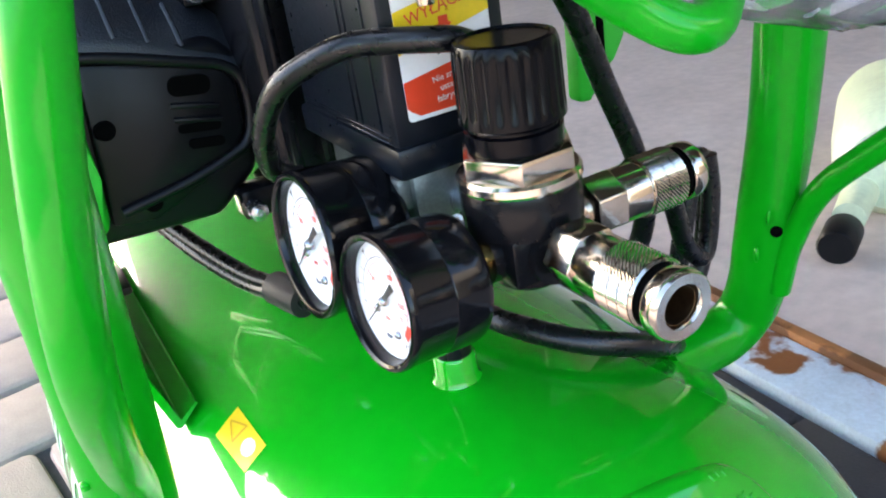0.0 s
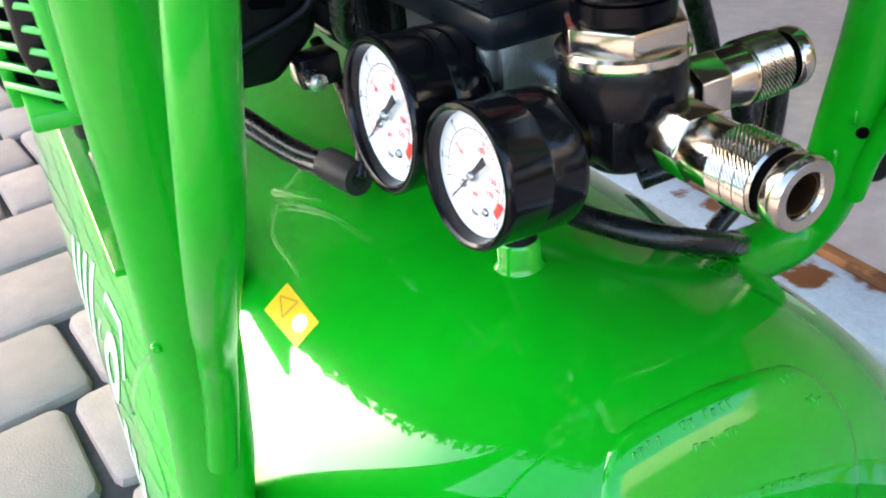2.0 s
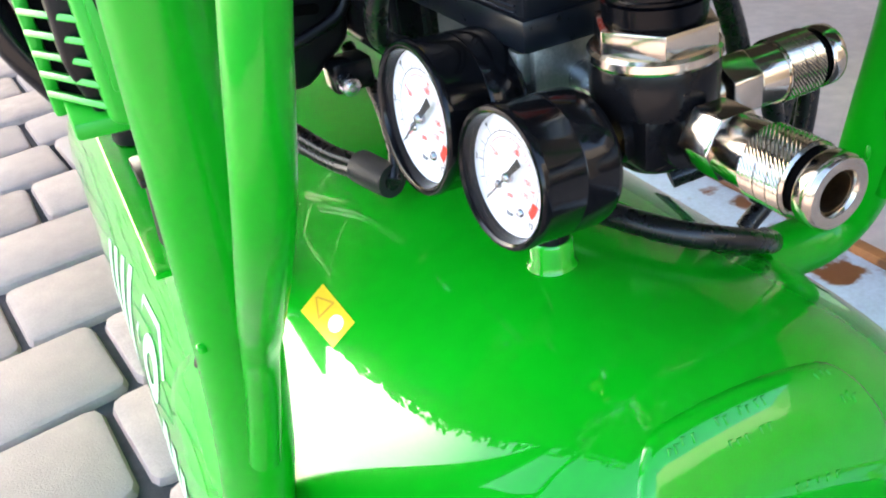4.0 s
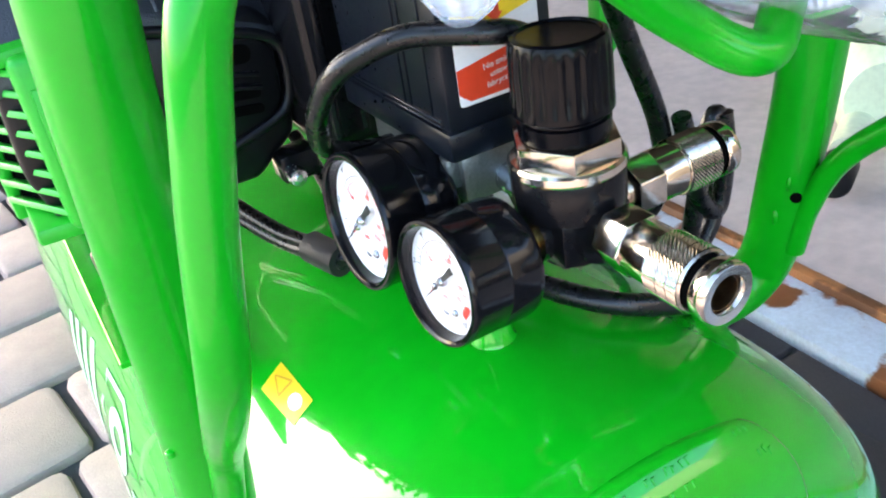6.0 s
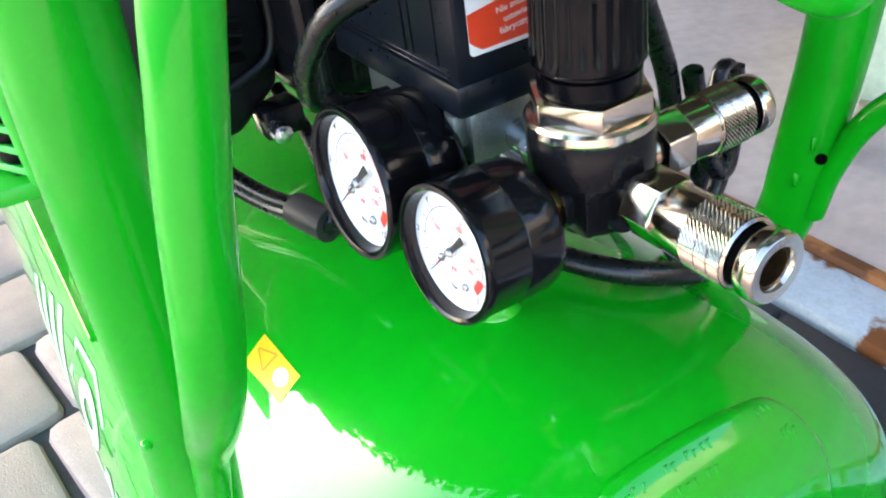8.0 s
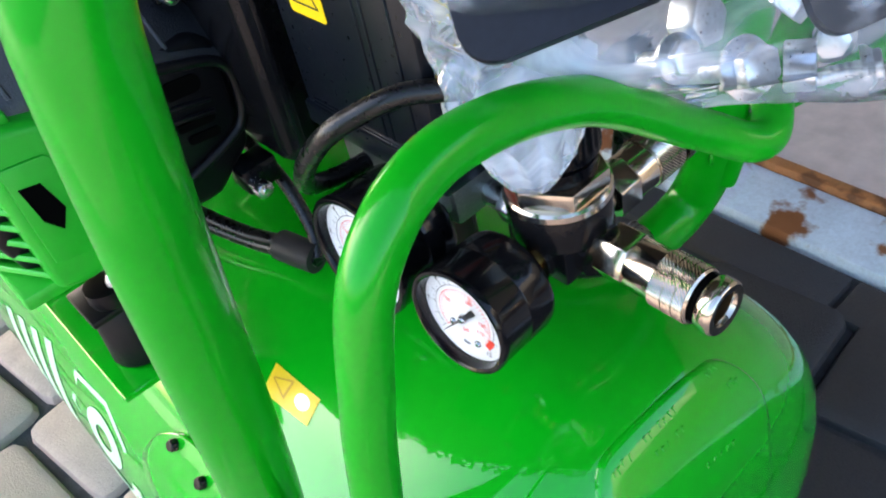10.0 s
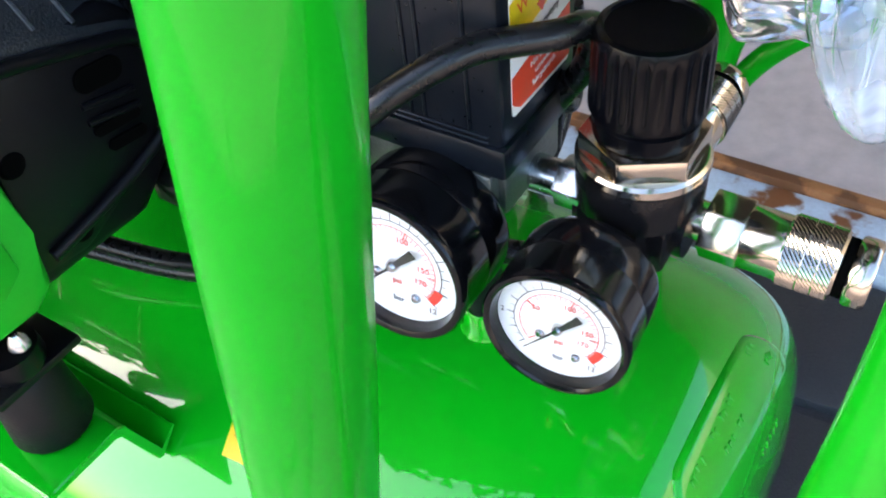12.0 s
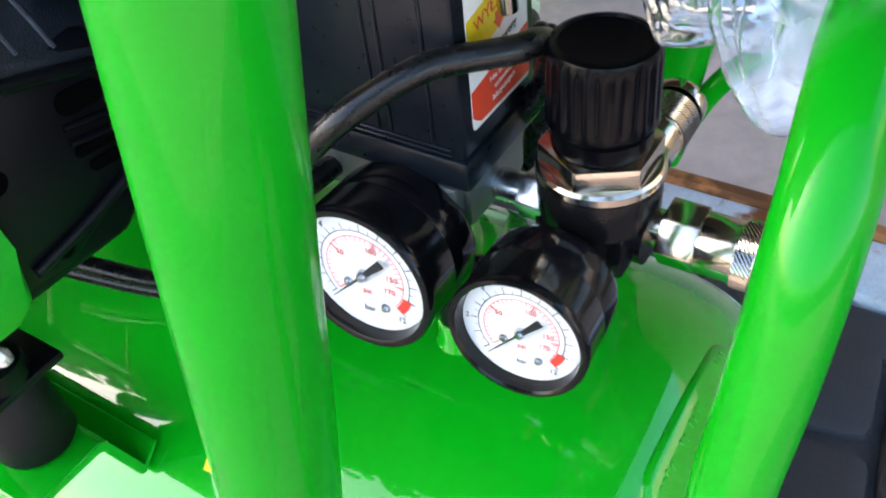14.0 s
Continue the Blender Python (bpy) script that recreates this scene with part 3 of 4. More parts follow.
        lettering(text, 0.0029, RED, f @ Matrix.Translation((rr * math.cos(a), rr * math.sin(a) + 0.0003, 0.0006)), g)
    lettering("psi", 0.0030, RED, f @ Matrix.Translation((0.0004, -0.0066, 0.0006)), g)
    lettering("bar", 0.0031, BLUEINK, f @ Matrix.Translation((0.0005, -0.0138, 0.0006)), g)
    for sx, sy in ((-0.0064, -0.0052), (0.0066, -0.0112)):
        flat("dial_screw", moved(lathe([(0, 0.0014), (0.0010, 0.0012), (0.0016, 0.0005), (0.0017, 0), (0, 0)], 18), Matrix.Translation((sx, sy, 0.0005))), STEEL, 0)
    nd = joined(prism([(-0.0009, -0.0005), (0.0165, -0.00012), (0.0165, 0.00012), (-0.0009, 0.0005)], 0, 0.0003), prism([(-0.0110, -0.0015), (-0.0015, -0.0009), (-0.0015, 0.0009), (-0.0110, 0.0015)], 0, 0.0003))
    flat("needle", moved(nd, Matrix.Rotation(radians(start + needle_turn), 4, "Z")), INK, 0.0022, "black needle at rest on zero")
    flat("hub", lathe([(0, 0.0030), (0.0012, 0.0028), (0.0020, 0.0016), (0.0021, 0.0), (0, 0)], 20), STEEL, 0.0006)
    lens = flat("lens", lathe([(0, 0), (0.0219, 0)], 48), LENS, 0.0036, "clear plastic lens")
    lens.visible_shadow = False
    return g


gauge(0.0825, 0.2240, 0.3450, 5, 0.895, 5.0, 6.0, 0.93)
gauge(0.0805, 0.2815, 0.3456, 3, 1.094, 2.4, 5.1, 1.0)
for yy in (0.2225, 0.2815):
    cpart("gauge_stem", moved(lathe([(0, 0.1105), (0.0055, 0.1105), (0.0055, 0.1285), (0, 0.1285)], 20, "x"), Matrix.Translation((0, yy, 0.3465))), BRASS)


# ---------------------------------------------------------------- quick couplers
def knurl(r, z0, z1, rows, seg=88, deep=0.00026):
    bm = bmesh.new()
    grid = [[bm.verts.new(((r + deep * ((i + j) % 2)) * math.cos(2 * math.pi * i / seg), (r + deep * ((i + j) % 2)) * math.sin(2 * math.pi * i / seg), z0 + (z1 - z0) * j / rows)) for i in range(seg)] for j in range(rows + 1)]
    for a, b in zip(grid, grid[1:]):
        for i in range(seg):
            k = (i + 1) % seg
            bm.faces.new((a[i], a[k], b[k])), bm.faces.new((a[i], b[k], b[i]))
    return bm


BORE = material("dark bronze", (0.20, 0.13, 0.07), 0.4, 1.0, vary=0.2, scale=90)


def coupler(m, label):
    c = cpart("quick_coupler", moved(joined(lathe([(0, 0.012), (0.0098, 0.012), (0.0102, 0.0128), (0.0102, 0.0265), (0, 0.0265)], 40), lathe([(0, -0.005), (0.0065, -0.005), (0.0065, 0.001), (0, 0.001)], 24)), m), NICKEL, None, label, 30)
    cpart("hexagon", moved(hexagon(0.0200, 0, 0.0125, 0.0008), m), NICKEL, c, "", 30)
    cpart("sleeve", moved(joined(knurl(0.0110, 0.0245, 0.0300, 8), knurl(0.0110, 0.0304, 0.0345, 6), knurl(0.0110, 0.0349, 0.0390, 6), lathe([(0.0064, 0.0238), (0.0108, 0.0238), (0.0109, 0.0246), (0.0109, 0.0392), (0.0102, 0.0400), (0.0064, 0.0400)], 48)), m), NICKEL, c, "knurled nickel sleeve", 24)
    # solid ring, coloured near-black as the shaded gap behind the mouth
    cpart("gap_ring", moved(lathe([(0.0064, 0.0398), (0.0093, 0.0398), (0.0093, 0.0428), (0.0064, 0.0428)], 40), m), HOLE_SHADE, c)
    cpart("bore", moved(lathe([(0.0062, 0.0270), (0.0058, 0.0270), (0.0058, 0.0474), (0.0062, 0.0474)], 40), m), BORE, c, "dark bronze bore")
    cpart("mouth", moved(lathe([(0.0060, 0.030), (0.0060, 0.0478), (0.0068, 0.0492), (0.0098, 0.0494), (0.0106, 0.0486), (0.0108, 0.0470), (0.0108, 0.0440), (0.0102, 0.0430), (0.0060, 0.0430)], 48), m), NICKEL, c, "open bright mouth of the coupler")
    cpart("valve", moved(lathe([(0, 0.0330), (0.0030, 0.0330), (0.0040, 0.0300), (0.0057, 0.0285), (0, 0.0280)], 32), m), BORE, c, "dark brass valve inside")
    return c


coupler(Matrix.Translation((0.1425, 0.2010, 0.3500)) @ Matrix.Rotation(radians(90), 4, "X"), "nickel plated quick coupler with a knurled sleeve")
coupler(Matrix.Translation((0.1635, 0.2225, 0.3500)) @ Matrix.Rotation(radians(90), 4, "Y"), "nickel plated quick coupler with a knurled sleeve")

# ---------------------------------------------------------------- hoses and cables
cpart("unloader_hose", tube([(0.1535, 0.259, 0.372), (0.1535, 0.250, 0.386), (0.146, 0.2435, 0.405), (0.136, 0.242, 0.413), (0.125, 0.245, 0.4155), (0.111, 0.2595, 0.416), (0.103, 0.2655, 0.415), (0.095, 0.273, 0.411), (0.087, 0.281, 0.405), (0.083, 0.2905, 0.395), (0.082, 0.302, 0.381), (0.087, 0.313, 0.365), (0.104, 0.318, 0.356), (0.122, 0.318, 0.354)], 0.0043, 18, 10), CABLE, None, "bent black air hose")
cpart("power_cable", tube([(0.165, 0.32, 0.40), (0.195, 0.325, 0.425), (0.222, 0.33, 0.425), (0.247, 0.335, 0.395), (0.270, 0.34, 0.346), (0.292, 0.345, 0.298), (0.30, 0.35, 0.26), (0.295, 0.36, 0.23), (0.27, 0.37, 0.22)], 0.0062, 16, 8), CABLE, None, "black rubber power cable")
cpart("cable_loop", tube([(0.315, 0.345, 0.200), (0.322, 0.345, 0.235), (0.332, 0.347, 0.270), (0.341, 0.35, 0.283), (0.350, 0.352, 0.272), (0.348, 0.352, 0.235), (0.338, 0.35, 0.205), (0.31, 0.35, 0.18)], 0.006, 16, 8), CABLE)
cpart("cable_loop", tube([(0.30, 0.335, 0.300), (0.312, 0.338, 0.262), (0.322, 0.34, 0.235), (0.338, 0.342, 0.225), (0.345, 0.344, 0.26), (0.344, 0.346, 0.285)], 0.0058, 16, 8), CABLE)
cpart("motor_cable", tube([(0.135, 0.355, 0.276), (0.156, 0.318, 0.275), (0.168, 0.284, 0.273), (0.185, 0.260, 0.269), (0.212, 0.252, 0.259), (0.238, 0.262, 0.243), (0.258, 0.285, 0.226)], 0.0055, 16, 8), CABLE)
for k in (0, 1):
    cpart("lead", tube([(0.062, 0.50 - 0.01 * k, 0.292 + 0.006 * k), (0.074, 0.455, 0.281 + 0.007 * k), (0.087, 0.415, 0.274 + 0.006 * k), (0.096 + 0.003 * k, 0.382, 0.277 + 0.003 * k), (0.1005, 0.366, 0.2785)], 0.0042, 14, 8), CABLE)
cpart("lead", tube([(0.108, 0.42, 0.33), (0.110, 0.395, 0.312), (0.107, 0.375, 0.29), (0.101, 0.366, 0.279)], 0.0036, 14, 8), CABLE)
cpart("cable_sleeve", tube([(0.0945, 0.392, 0.2785), (0.0975, 0.378, 0.2785), (0.1005, 0.367, 0.2785)], 0.0085, 20, 8), HEATSHRINK, None, "dark grey rubber sleeve over the leads")

# ---------------------------------------------------------------- motor, shroud and mounting
SH = [(-0.012, 0.326), (0.080, 0.322), (0.103, 0.340), (0.109, 0.372), (0.106, 0.396), (0.096, 0.406), (0.035, 0.4105), (-0.008, 0.4095), (-0.019, 0.402), (-0.021, 0.360)]


def outline_xz(pts, y0, y1, bevel=0.0, seg=3):
    """An outline of (x, z) drawn out along y."""
    return moved(prism(pts, 0, y1 - y0, bevel, seg), Matrix(((1, 0, 0, 0), (0, 0, 1, y0), (0, 1, 0, 0), (0, 0, 0, 1))))


shroud = cpart("motor_shroud", outline_xz(SH, 0.398, 0.50, 0.005, 3), BLACK_PLASTIC, None, "black plastic motor shroud with ribs and vents")
cpart("front_panel", outline_xz([(0.030, 0.334), (0.050, 0.331), (0.090, 0.348), (0.100, 0.362), (0.101, 0.385), (0.094, 0.395), (0.036, 0.408)], 0.393, 0.400, 0.003, 2), BLACK_PLASTIC, shroud, "raised panel of the shroud")
cpart("panel_rim", tube([(0.026, 0.3925, 0.4125), (0.050, 0.3925, 0.4075), (0.080, 0.3925, 0.3985), (0.096, 0.3925, 0.3930), (0.1035, 0.3925, 0.3850), (0.1040, 0.3925, 0.3700), (0.1005, 0.3925, 0.3580), (0.0920, 0.3925, 0.3520), (0.0670, 0.3925, 0.3450), (0.0360, 0.3925, 0.3400)], 0.0026, 12, 6), BLACK_PLASTIC, shroud, "rounded rim of the panel")
# slots are near-black shapes laid on the panel, their shade painted
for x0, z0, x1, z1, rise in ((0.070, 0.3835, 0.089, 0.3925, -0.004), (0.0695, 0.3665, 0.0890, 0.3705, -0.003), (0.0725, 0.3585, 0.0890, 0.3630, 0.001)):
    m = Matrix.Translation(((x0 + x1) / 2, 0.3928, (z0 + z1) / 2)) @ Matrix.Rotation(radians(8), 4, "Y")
    cpart("vent_slot", moved(prism(rounded(x1 - x0, z1 - z0, (z1 - z0) * 0.45), -0.0006, 0.0010), m @ Matrix.Rotation(radians(90), 4, "X")), HOLE_SHADE, shroud)
for z in (0.3800, 0.3735):
    cpart("vent_rib", tube([(0.069, 0.3925, z + 0.001), (0.079, 0.3917, z - 0.001), (0.090, 0.3925, z - 0.004)], 0.0014, 8, 4), BLACK_PLASTIC, shroud)
# recesses are shallow discs whose inner shade is only colour
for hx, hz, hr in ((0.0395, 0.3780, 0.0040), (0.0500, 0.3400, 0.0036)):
    cpart("screw_recess", moved(lathe([(0, 0.0), (hr, 0.0), (hr + 0.001, 0.0012), (0, 0.0012)], 20, "y"), Matrix.Translation((hx, 0.3922, hz))), HOLE_SHADE, shroud)
# sloping shoulder with ribs above the panel
TOPS = [(-0.019, 0.4085), (0.0, 0.4135), (0.020, 0.4165), (0.042, 0.4165), (0.056, 0.4130), (0.069, 0.4085), (0.082, 0.4035), (0.098, 0.3975), (0.106, 0.392)]
bm = bmesh.new()
rows = []
for x, z in TOPS:
    rows.append([bm.verts.new(p) for p in ((x, 0.420, z - 0.012), (x, 0.3965, z - 0.012), (x, 0.3960, z - 0.003), (x, 0.3985, z), (x * 0.97 + 0.001, 0.4115, z + 0.0205), (x * 0.97 + 0.001, 0.430, z + 0.0225))])
for a, b in zip(rows, rows[1:]):
    for k in range(6):
        bm.faces.new((a[k], b[k], b[(k + 1) % 6], a[(k + 1) % 6]))
bm.faces.new(rows[0])
bm.faces.new(rows[-1][::-1])
bmesh.ops.recalc_face_normals(bm, faces=bm.faces)
shoulder = cpart("shoulder", bm, BLACK_LEATHER, shroud, "grained sloping shoulder of the shroud", 50)
for i in range(7):
    x = 0.0015 + 0.0135 * i
    z = min(0.4165, 0.4165 - 0.36 * (x - 0.0455)) if x > 0.0455 else 0.4165 - 0.25 * max(0.0, 0.016 - x)
    cpart("rib", tube([(x, 0.3992, z + 0.0008), (x - 0.0004, 0.4045, z + 0.0093), (x * 0.97 + 0.001, 0.4108, z + 0.0190)], 0.0012, 8, 4), BLACK_LEATHER, shoulder)
barrel = cpart("ribbed_barrel", outline_xz([(-0.010, 0.345), (0.095, 0.345), (0.110, 0.365), (0.112, 0.405), (0.100, 0.428), (0.072, 0.439), (0.035, 0.4425), (0.002, 0.438), (-0.016, 0.424), (-0.020, 0.395)], 0.426, 0.60, 0.013, 3), BLACK_PLASTIC, None, "black ribbed motor barrel")
for i in range(6):
    x = -0.004 + 0.0196 * i
    zt = 0.4435 - 2.6 * (x - 0.038) ** 2
    cpart("cooling_rib", tube([(x + 0.002, 0.4245, zt - 0.0185), (x + 0.001, 0.4295, zt - 0.008), (x, 0.440, zt - 0.001), (x, 0.46, zt - 0.0002), (x - 0.001, 0.585, zt)], 0.0019, 8, 4), BLACK_PLASTIC, barrel)
for i in range(4):
    for k in range(3):
        # near-black bars painted as the shade in the top slots
        cpart("top_slot", box(0.004 + 0.0196 * i, 0.452 + 0.042 * k, 0.436, 0.0085 + 0.0196 * i, 0.485 + 0.042 * k, 0.4438 - 2.2 * (0.004 + 0.0196 * i - 0.035) ** 2, 0.0008), HOLE_SHADE, barrel)
cover = cpart("fan_cover", outline_xz([(-0.011, 0.336), (0.000, 0.332), (0.020, 0.331), (0.029, 0.337), (0.031, 0.360), (0.030, 0.396), (0.024, 0.409), (0.004, 0.4145), (-0.011, 0.4145)], 0.384, 0.402, 0.004, 3), GREEN_PLASTIC, None, "green moulded fan cover with louvres")
cpart("lower_rail", outline_xz([(-0.026, 0.331), (0.012, 0.329), (0.012, 0.3375), (-0.026, 0.339)], 0.390, 0.47, 0.002, 2), GREEN_PLASTIC, cover)
cpart("upper_rail", outline_xz([(-0.026, 0.409), (0.010, 0.411), (0.010, 0.418), (-0.026, 0.416)], 0.390, 0.47, 0.002, 2), GREEN_PLASTIC, cover)
cpart("side_rail", box(-0.031, 0.427, 0.331, -0.025, 0.47, 0.417, 0.002), GREEN_PLASTIC, cover)
cpart("recess", outline_xz([(-0.006, 0.350), (0.012, 0.346), (0.021, 0.352), (0.020, 0.388), (0.013, 0.398), (-0.006, 0.401)], 0.3825, 0.3850, 0.0012, 2), GREEN_PLASTIC, cover)
# flat near-black shape, coloured as the shade in the latch opening
cpart("latch_hole", outline_xz([(-0.003, 0.390), (0.006, 0.388), (0.0095, 0.373), (0.0045, 0.364), (-0.001, 0.372)], 0.3815, 0.3832), HOLE_SHADE, cover)
for i in range(8):
    z = 0.3435 + 0.0092 * i
    cpart("louvre", moved(box(-0.022, -0.0015, -0.0016, 0.022, 0.006, 0.0014, 0.0007), Matrix.Translation((-0.0195, 0.4065, z)) @ Matrix.Rotation(radians(-62), 4, "Z") @ Matrix.Rotation(radians(-24), 4, "X")), GREEN_PLASTIC, cover)
# near-black sheet added behind the louvres as the shade between them
cpart("louvre_shade_sheet", moved(box(-0.022, 0.0055, 0.336, 0.022, 0.007, 0.412), Matrix.Translation((-0.0195, 0.4065, 0)) @ Matrix.Rotation(radians(-62), 4, "Z")), HOLE_SHADE, cover)
cpart("fan_rim", tube([(-0.028, 0.50, 0.450), (-0.043, 0.505, 0.42), (-0.046, 0.505, 0.385), (-0.038, 0.502, 0.350), (-0.024, 0.498, 0.322)], 0.010, 16, 8), BLACK_GLOSS, None, "glossy black rim behind the fan cover")
cpart("pump_body", joined(box(0.104, 0.362, 0.335, 0.205, 0.56, 0.45, 0.010, 3), box(0.108, 0.356, 0.345, 0.113, 0.40, 0.448, 0.002), box(0.122, 0.356, 0.345, 0.127, 0.40, 0.448, 0.002)), BLACK_CAST, None, "black cast pump housing")
cpart("head_fin", box(0.115, 0.40, 0.445, 0.2, 0.53, 0.47, 0.006, 2), BLACK_CAST)
cpart("red_cap", moved(lathe([(0, 0.47), (0.012, 0.47), (0.013, 0.474), (0.013, 0.492), (0.010, 0.496), (0, 0.496)], 24), Matrix.Translation((0.155, 0.40, -0.03))), REDLABEL, None, "red plastic filler cap")
for bx, by, bz in ((0.0925, 0.385, 0.3255), (0.094, 0.405, 0.425)):
    lug = cpart("clamp_lug", moved(box(-0.004, 0.003, -0.007, 0.016, 0.02, 0.008, 0.002), Matrix.Translation((bx, by, bz))), BLACK_CAST)
    cpart("clamp_bolt", moved(lathe([(0, 0.0), (0.0018, 0.0), (0.0024, 0.0006), (0.0042, 0.0008), (0.0047, 0.0018), (0.0047, 0.0062), (0.0035, 0.0065), (0.0035, 0.012), (0, 0.012)], 18, "y"), Matrix.Translation((bx, by - 0.009, bz))), STEEL, lug, "zinc plated screw")
# green saddle plate and rubber mounts
saddle = cpart("motor_saddle", outline_xz([(-0.0155, 0.2615), (0.0165, 0.2615), (0.0190, 0.2600), (0.0265, 0.2310), (0.0290, 0.2295), (0.0400, 0.2400), (0.0385, 0.2418), (0.0295, 0.2335), (0.0222, 0.2625), (0.0190, 0.2650), (-0.0155, 0.2650)], 0.380, 0.60, 0.0006, 1), GREEN, None, "folded green sheet steel saddle", 30)
for fy in (0.4045, 0.55):
    mount = cpart("rubber_mount", moved(lathe([(0, 0.266), (0.0150, 0.266), (0.0160, 0.268), (0.0150, 0.282), (0.0140, 0.300), (0.0128, 0.302), (0, 0.302)], 32), Matrix.Translation((0.0085, fy, 0))), RUBBER, None, "black rubber vibration mount")
    cpart("mount_bracket", joined(moved(box(-0.017, -0.012, 0, 0.020, 0.02, 0.004, 0.0012), Matrix.Translation((0.009, fy - 0.002, 0.302))), moved(lathe([(0, 0.306), (0.0105, 0.306), (0.0115, 0.309), (0.0110, 0.3155), (0, 0.3165)], 24), Matrix.Translation((0.0085, fy - 0.004, 0)))), BLACK_PLASTIC, mount)
    cpart("mount_bolt", moved(lathe([(0, 0.322), (0.0015, 0.3218), (0.0034, 0.319), (0.0040, 0.316), (0, 0.316)], 16), Matrix.Translation((0.0115, fy - 0.009, 0.0005))), STEEL, mount)
plate_line = [(-0.022, 0.330), (-0.010, 0.300), (0.000, 0.295), (0.004, 0.330), (0.003, 0.385), (-0.004, 0.412), (-0.013, 0.426), (-0.0190, 0.431), (-0.0245, 0.427), (-0.0275, 0.412), (-0.0270, 0.370)]
plate_line = [tuple(p)[:2] for p in smooth_path([(*p, 0) for p in plate_line + plate_line[:1]], 4)][:-1]
mid_x, mid_y = sum(p[0] for p in plate_line) / len(plate_line), sum(p[1] for p in plate_line) / len(plate_line)
bm = bmesh.new()
rings = [[bm.verts.new(skin(mid_x + (x - mid_x) * k, mid_y + (y - mid_y) * k, up)) for x, y in plate_line] for k, up in ((0.98, -0.002), (0.98, 0.0020), (1.0, 0.0022), (1.0, 0.0038), (0.985, 0.0045), (0.8, 0.0045), (0.5, 0.0045), (0.15, 0.0045))]
for a, b in zip(rings, rings[1:]):
    for i in range(len(plate_line)):
        j = (i + 1) % len(plate_line)
        bm.faces.new((a[i], a[j], b[j], b[i]))
bm.faces.new(rings[-1])
foot_plate = cpart("foot_plate", bm, GREEN, None, "green steel plate under the hoop, bolted to the tank", 50)
for x, y in ((-0.0030, 0.3976), (-0.0045, 0.3650)):
    c = skin(x, y, 0.0045)
    n = (skin(x, y, 0.01) - skin(x, y)).normalized()
    cpart("plate_bolt", moved(lathe([(0, 0.0045), (0.0030, 0.0043), (0.0036, 0.0034), (0.0038, 0.0), (0, 0.0)], 16), Matrix.Translation(c) @ n.to_track_quat("Z", "Y").to_matrix().to_4x4()), BLACK_GLOSS, foot_plate, "black screw head")
# fan guard on the far side
guard = cpart("fan_guard", outline_xz([(0.298, 0.318), (0.308, 0.316), (0.313, 0.331), (0.326, 0.336), (0.335, 0.350), (0.338, 0.385), (0.332, 0.43), (0.300, 0.435)], 0.400, 0.412, 0.003, 2), GREEN_PLASTIC, None, "green fan guard plate with a slot")
# near-black bar that paints the shade in the guard's slot
cpart("slot", box(0.3135, 0.3985, 0.340, 0.3185, 0.4008, 0.366, 0.001), HOLE_SHADE, guard)
# feet below
cpart("front_foot", joined(box(TX - 0.07, 0.27, GROUND + 0.012, TX + 0.07, 0.31, -0.035, 0.006), box(TX - 0.075, 0.262, GROUND, TX + 0.075, 0.318, GROUND + 0.014, 0.004)), RUBBER)
cpart("rear_foot", joined(box(TX - 0.07, 0.74, GROUND + 0.012, TX + 0.07, 0.78, -0.035, 0.006), box(TX - 0.075, 0.732, GROUND, TX + 0.075, 0.788, GROUND + 0.014, 0.004)), RUBBER)

# ---------------------------------------------------------------- bag of bolts on the handle
bag = thing("bag_of_bolts", "clear crumpled plastic bag of zinc bolts lying over the handle", "bag", (0.17, 0.135, 0.48))
BAG = Matrix.Translation(bag.location).inverted()


def bpart(name, bm, mat, label="", parent=None, smooth=40.0):
    ob = part(name, bm, mat, None, label, smooth)
    ob.parent = parent or bag
    if parent is None:
        ob.matrix_parent_inverse = BAG
    return ob


bm = bmesh.new()
bmesh.ops.create_icosphere(bm, subdivisions=6, radius=1.0)
for v in bm.verts:
    p = v.co.copy()
    q = Vector((math.copysign(abs(p.x) ** 0.8, p.x), math.copysign(abs(p.y) ** 0.9, p.y), math.copysign(abs(p.z) ** 0.85, p.z)))
    w = Vector((q.x * 0.108, q.y * 0.044, q.z * 0.060))
    at = Vector((p.x * 1.15, p.y * 0.9, p.z * 1.0)) + Vector((3, 1, 7))
    fold = abs(noise.noise(at)) + 0.22 * abs(noise.noise(at * 2.1 + Vector((5, 2, 0))))
    around = math.atan2(q.z, q.y)
    pleat = max(0.0, 1 - abs(q.x + 0.35)) * 0.0035 * math.sin(9 * around + 3 * noise.noise(p * 2)) + 0.0007 * noise.noise(Vector((p.x * 3, p.y * 9, p.z * 9)))
    w += p.normalized() * (0.001 - 0.012 * fold + 0.7 * pleat)
    hang = max(0.0, min(1.0, q.x + 0.75))
    v.co = Vector((0.175, 0.150, 0.492)) + w + Vector((-0.018 * max(0.0, q.z), 0.034 * max(0.0, -q.x) - 0.036 * max(0.0, q.x), -0.020 * max(0.0, q.x + 0.25) + 0.050 * max(0.0, q.x - 0.1) - 0.012 * hang * max(0.0, -q.z)))
film = bpart("film", bm, FILM, "crumpled clear plastic film", None, 180)
film.visible_shadow = False
# twisted tail of the bag, hanging inside the handle
bm = bmesh.new()
bmesh.ops.create_icosphere(bm, subdivisions=5, radius=1.0)
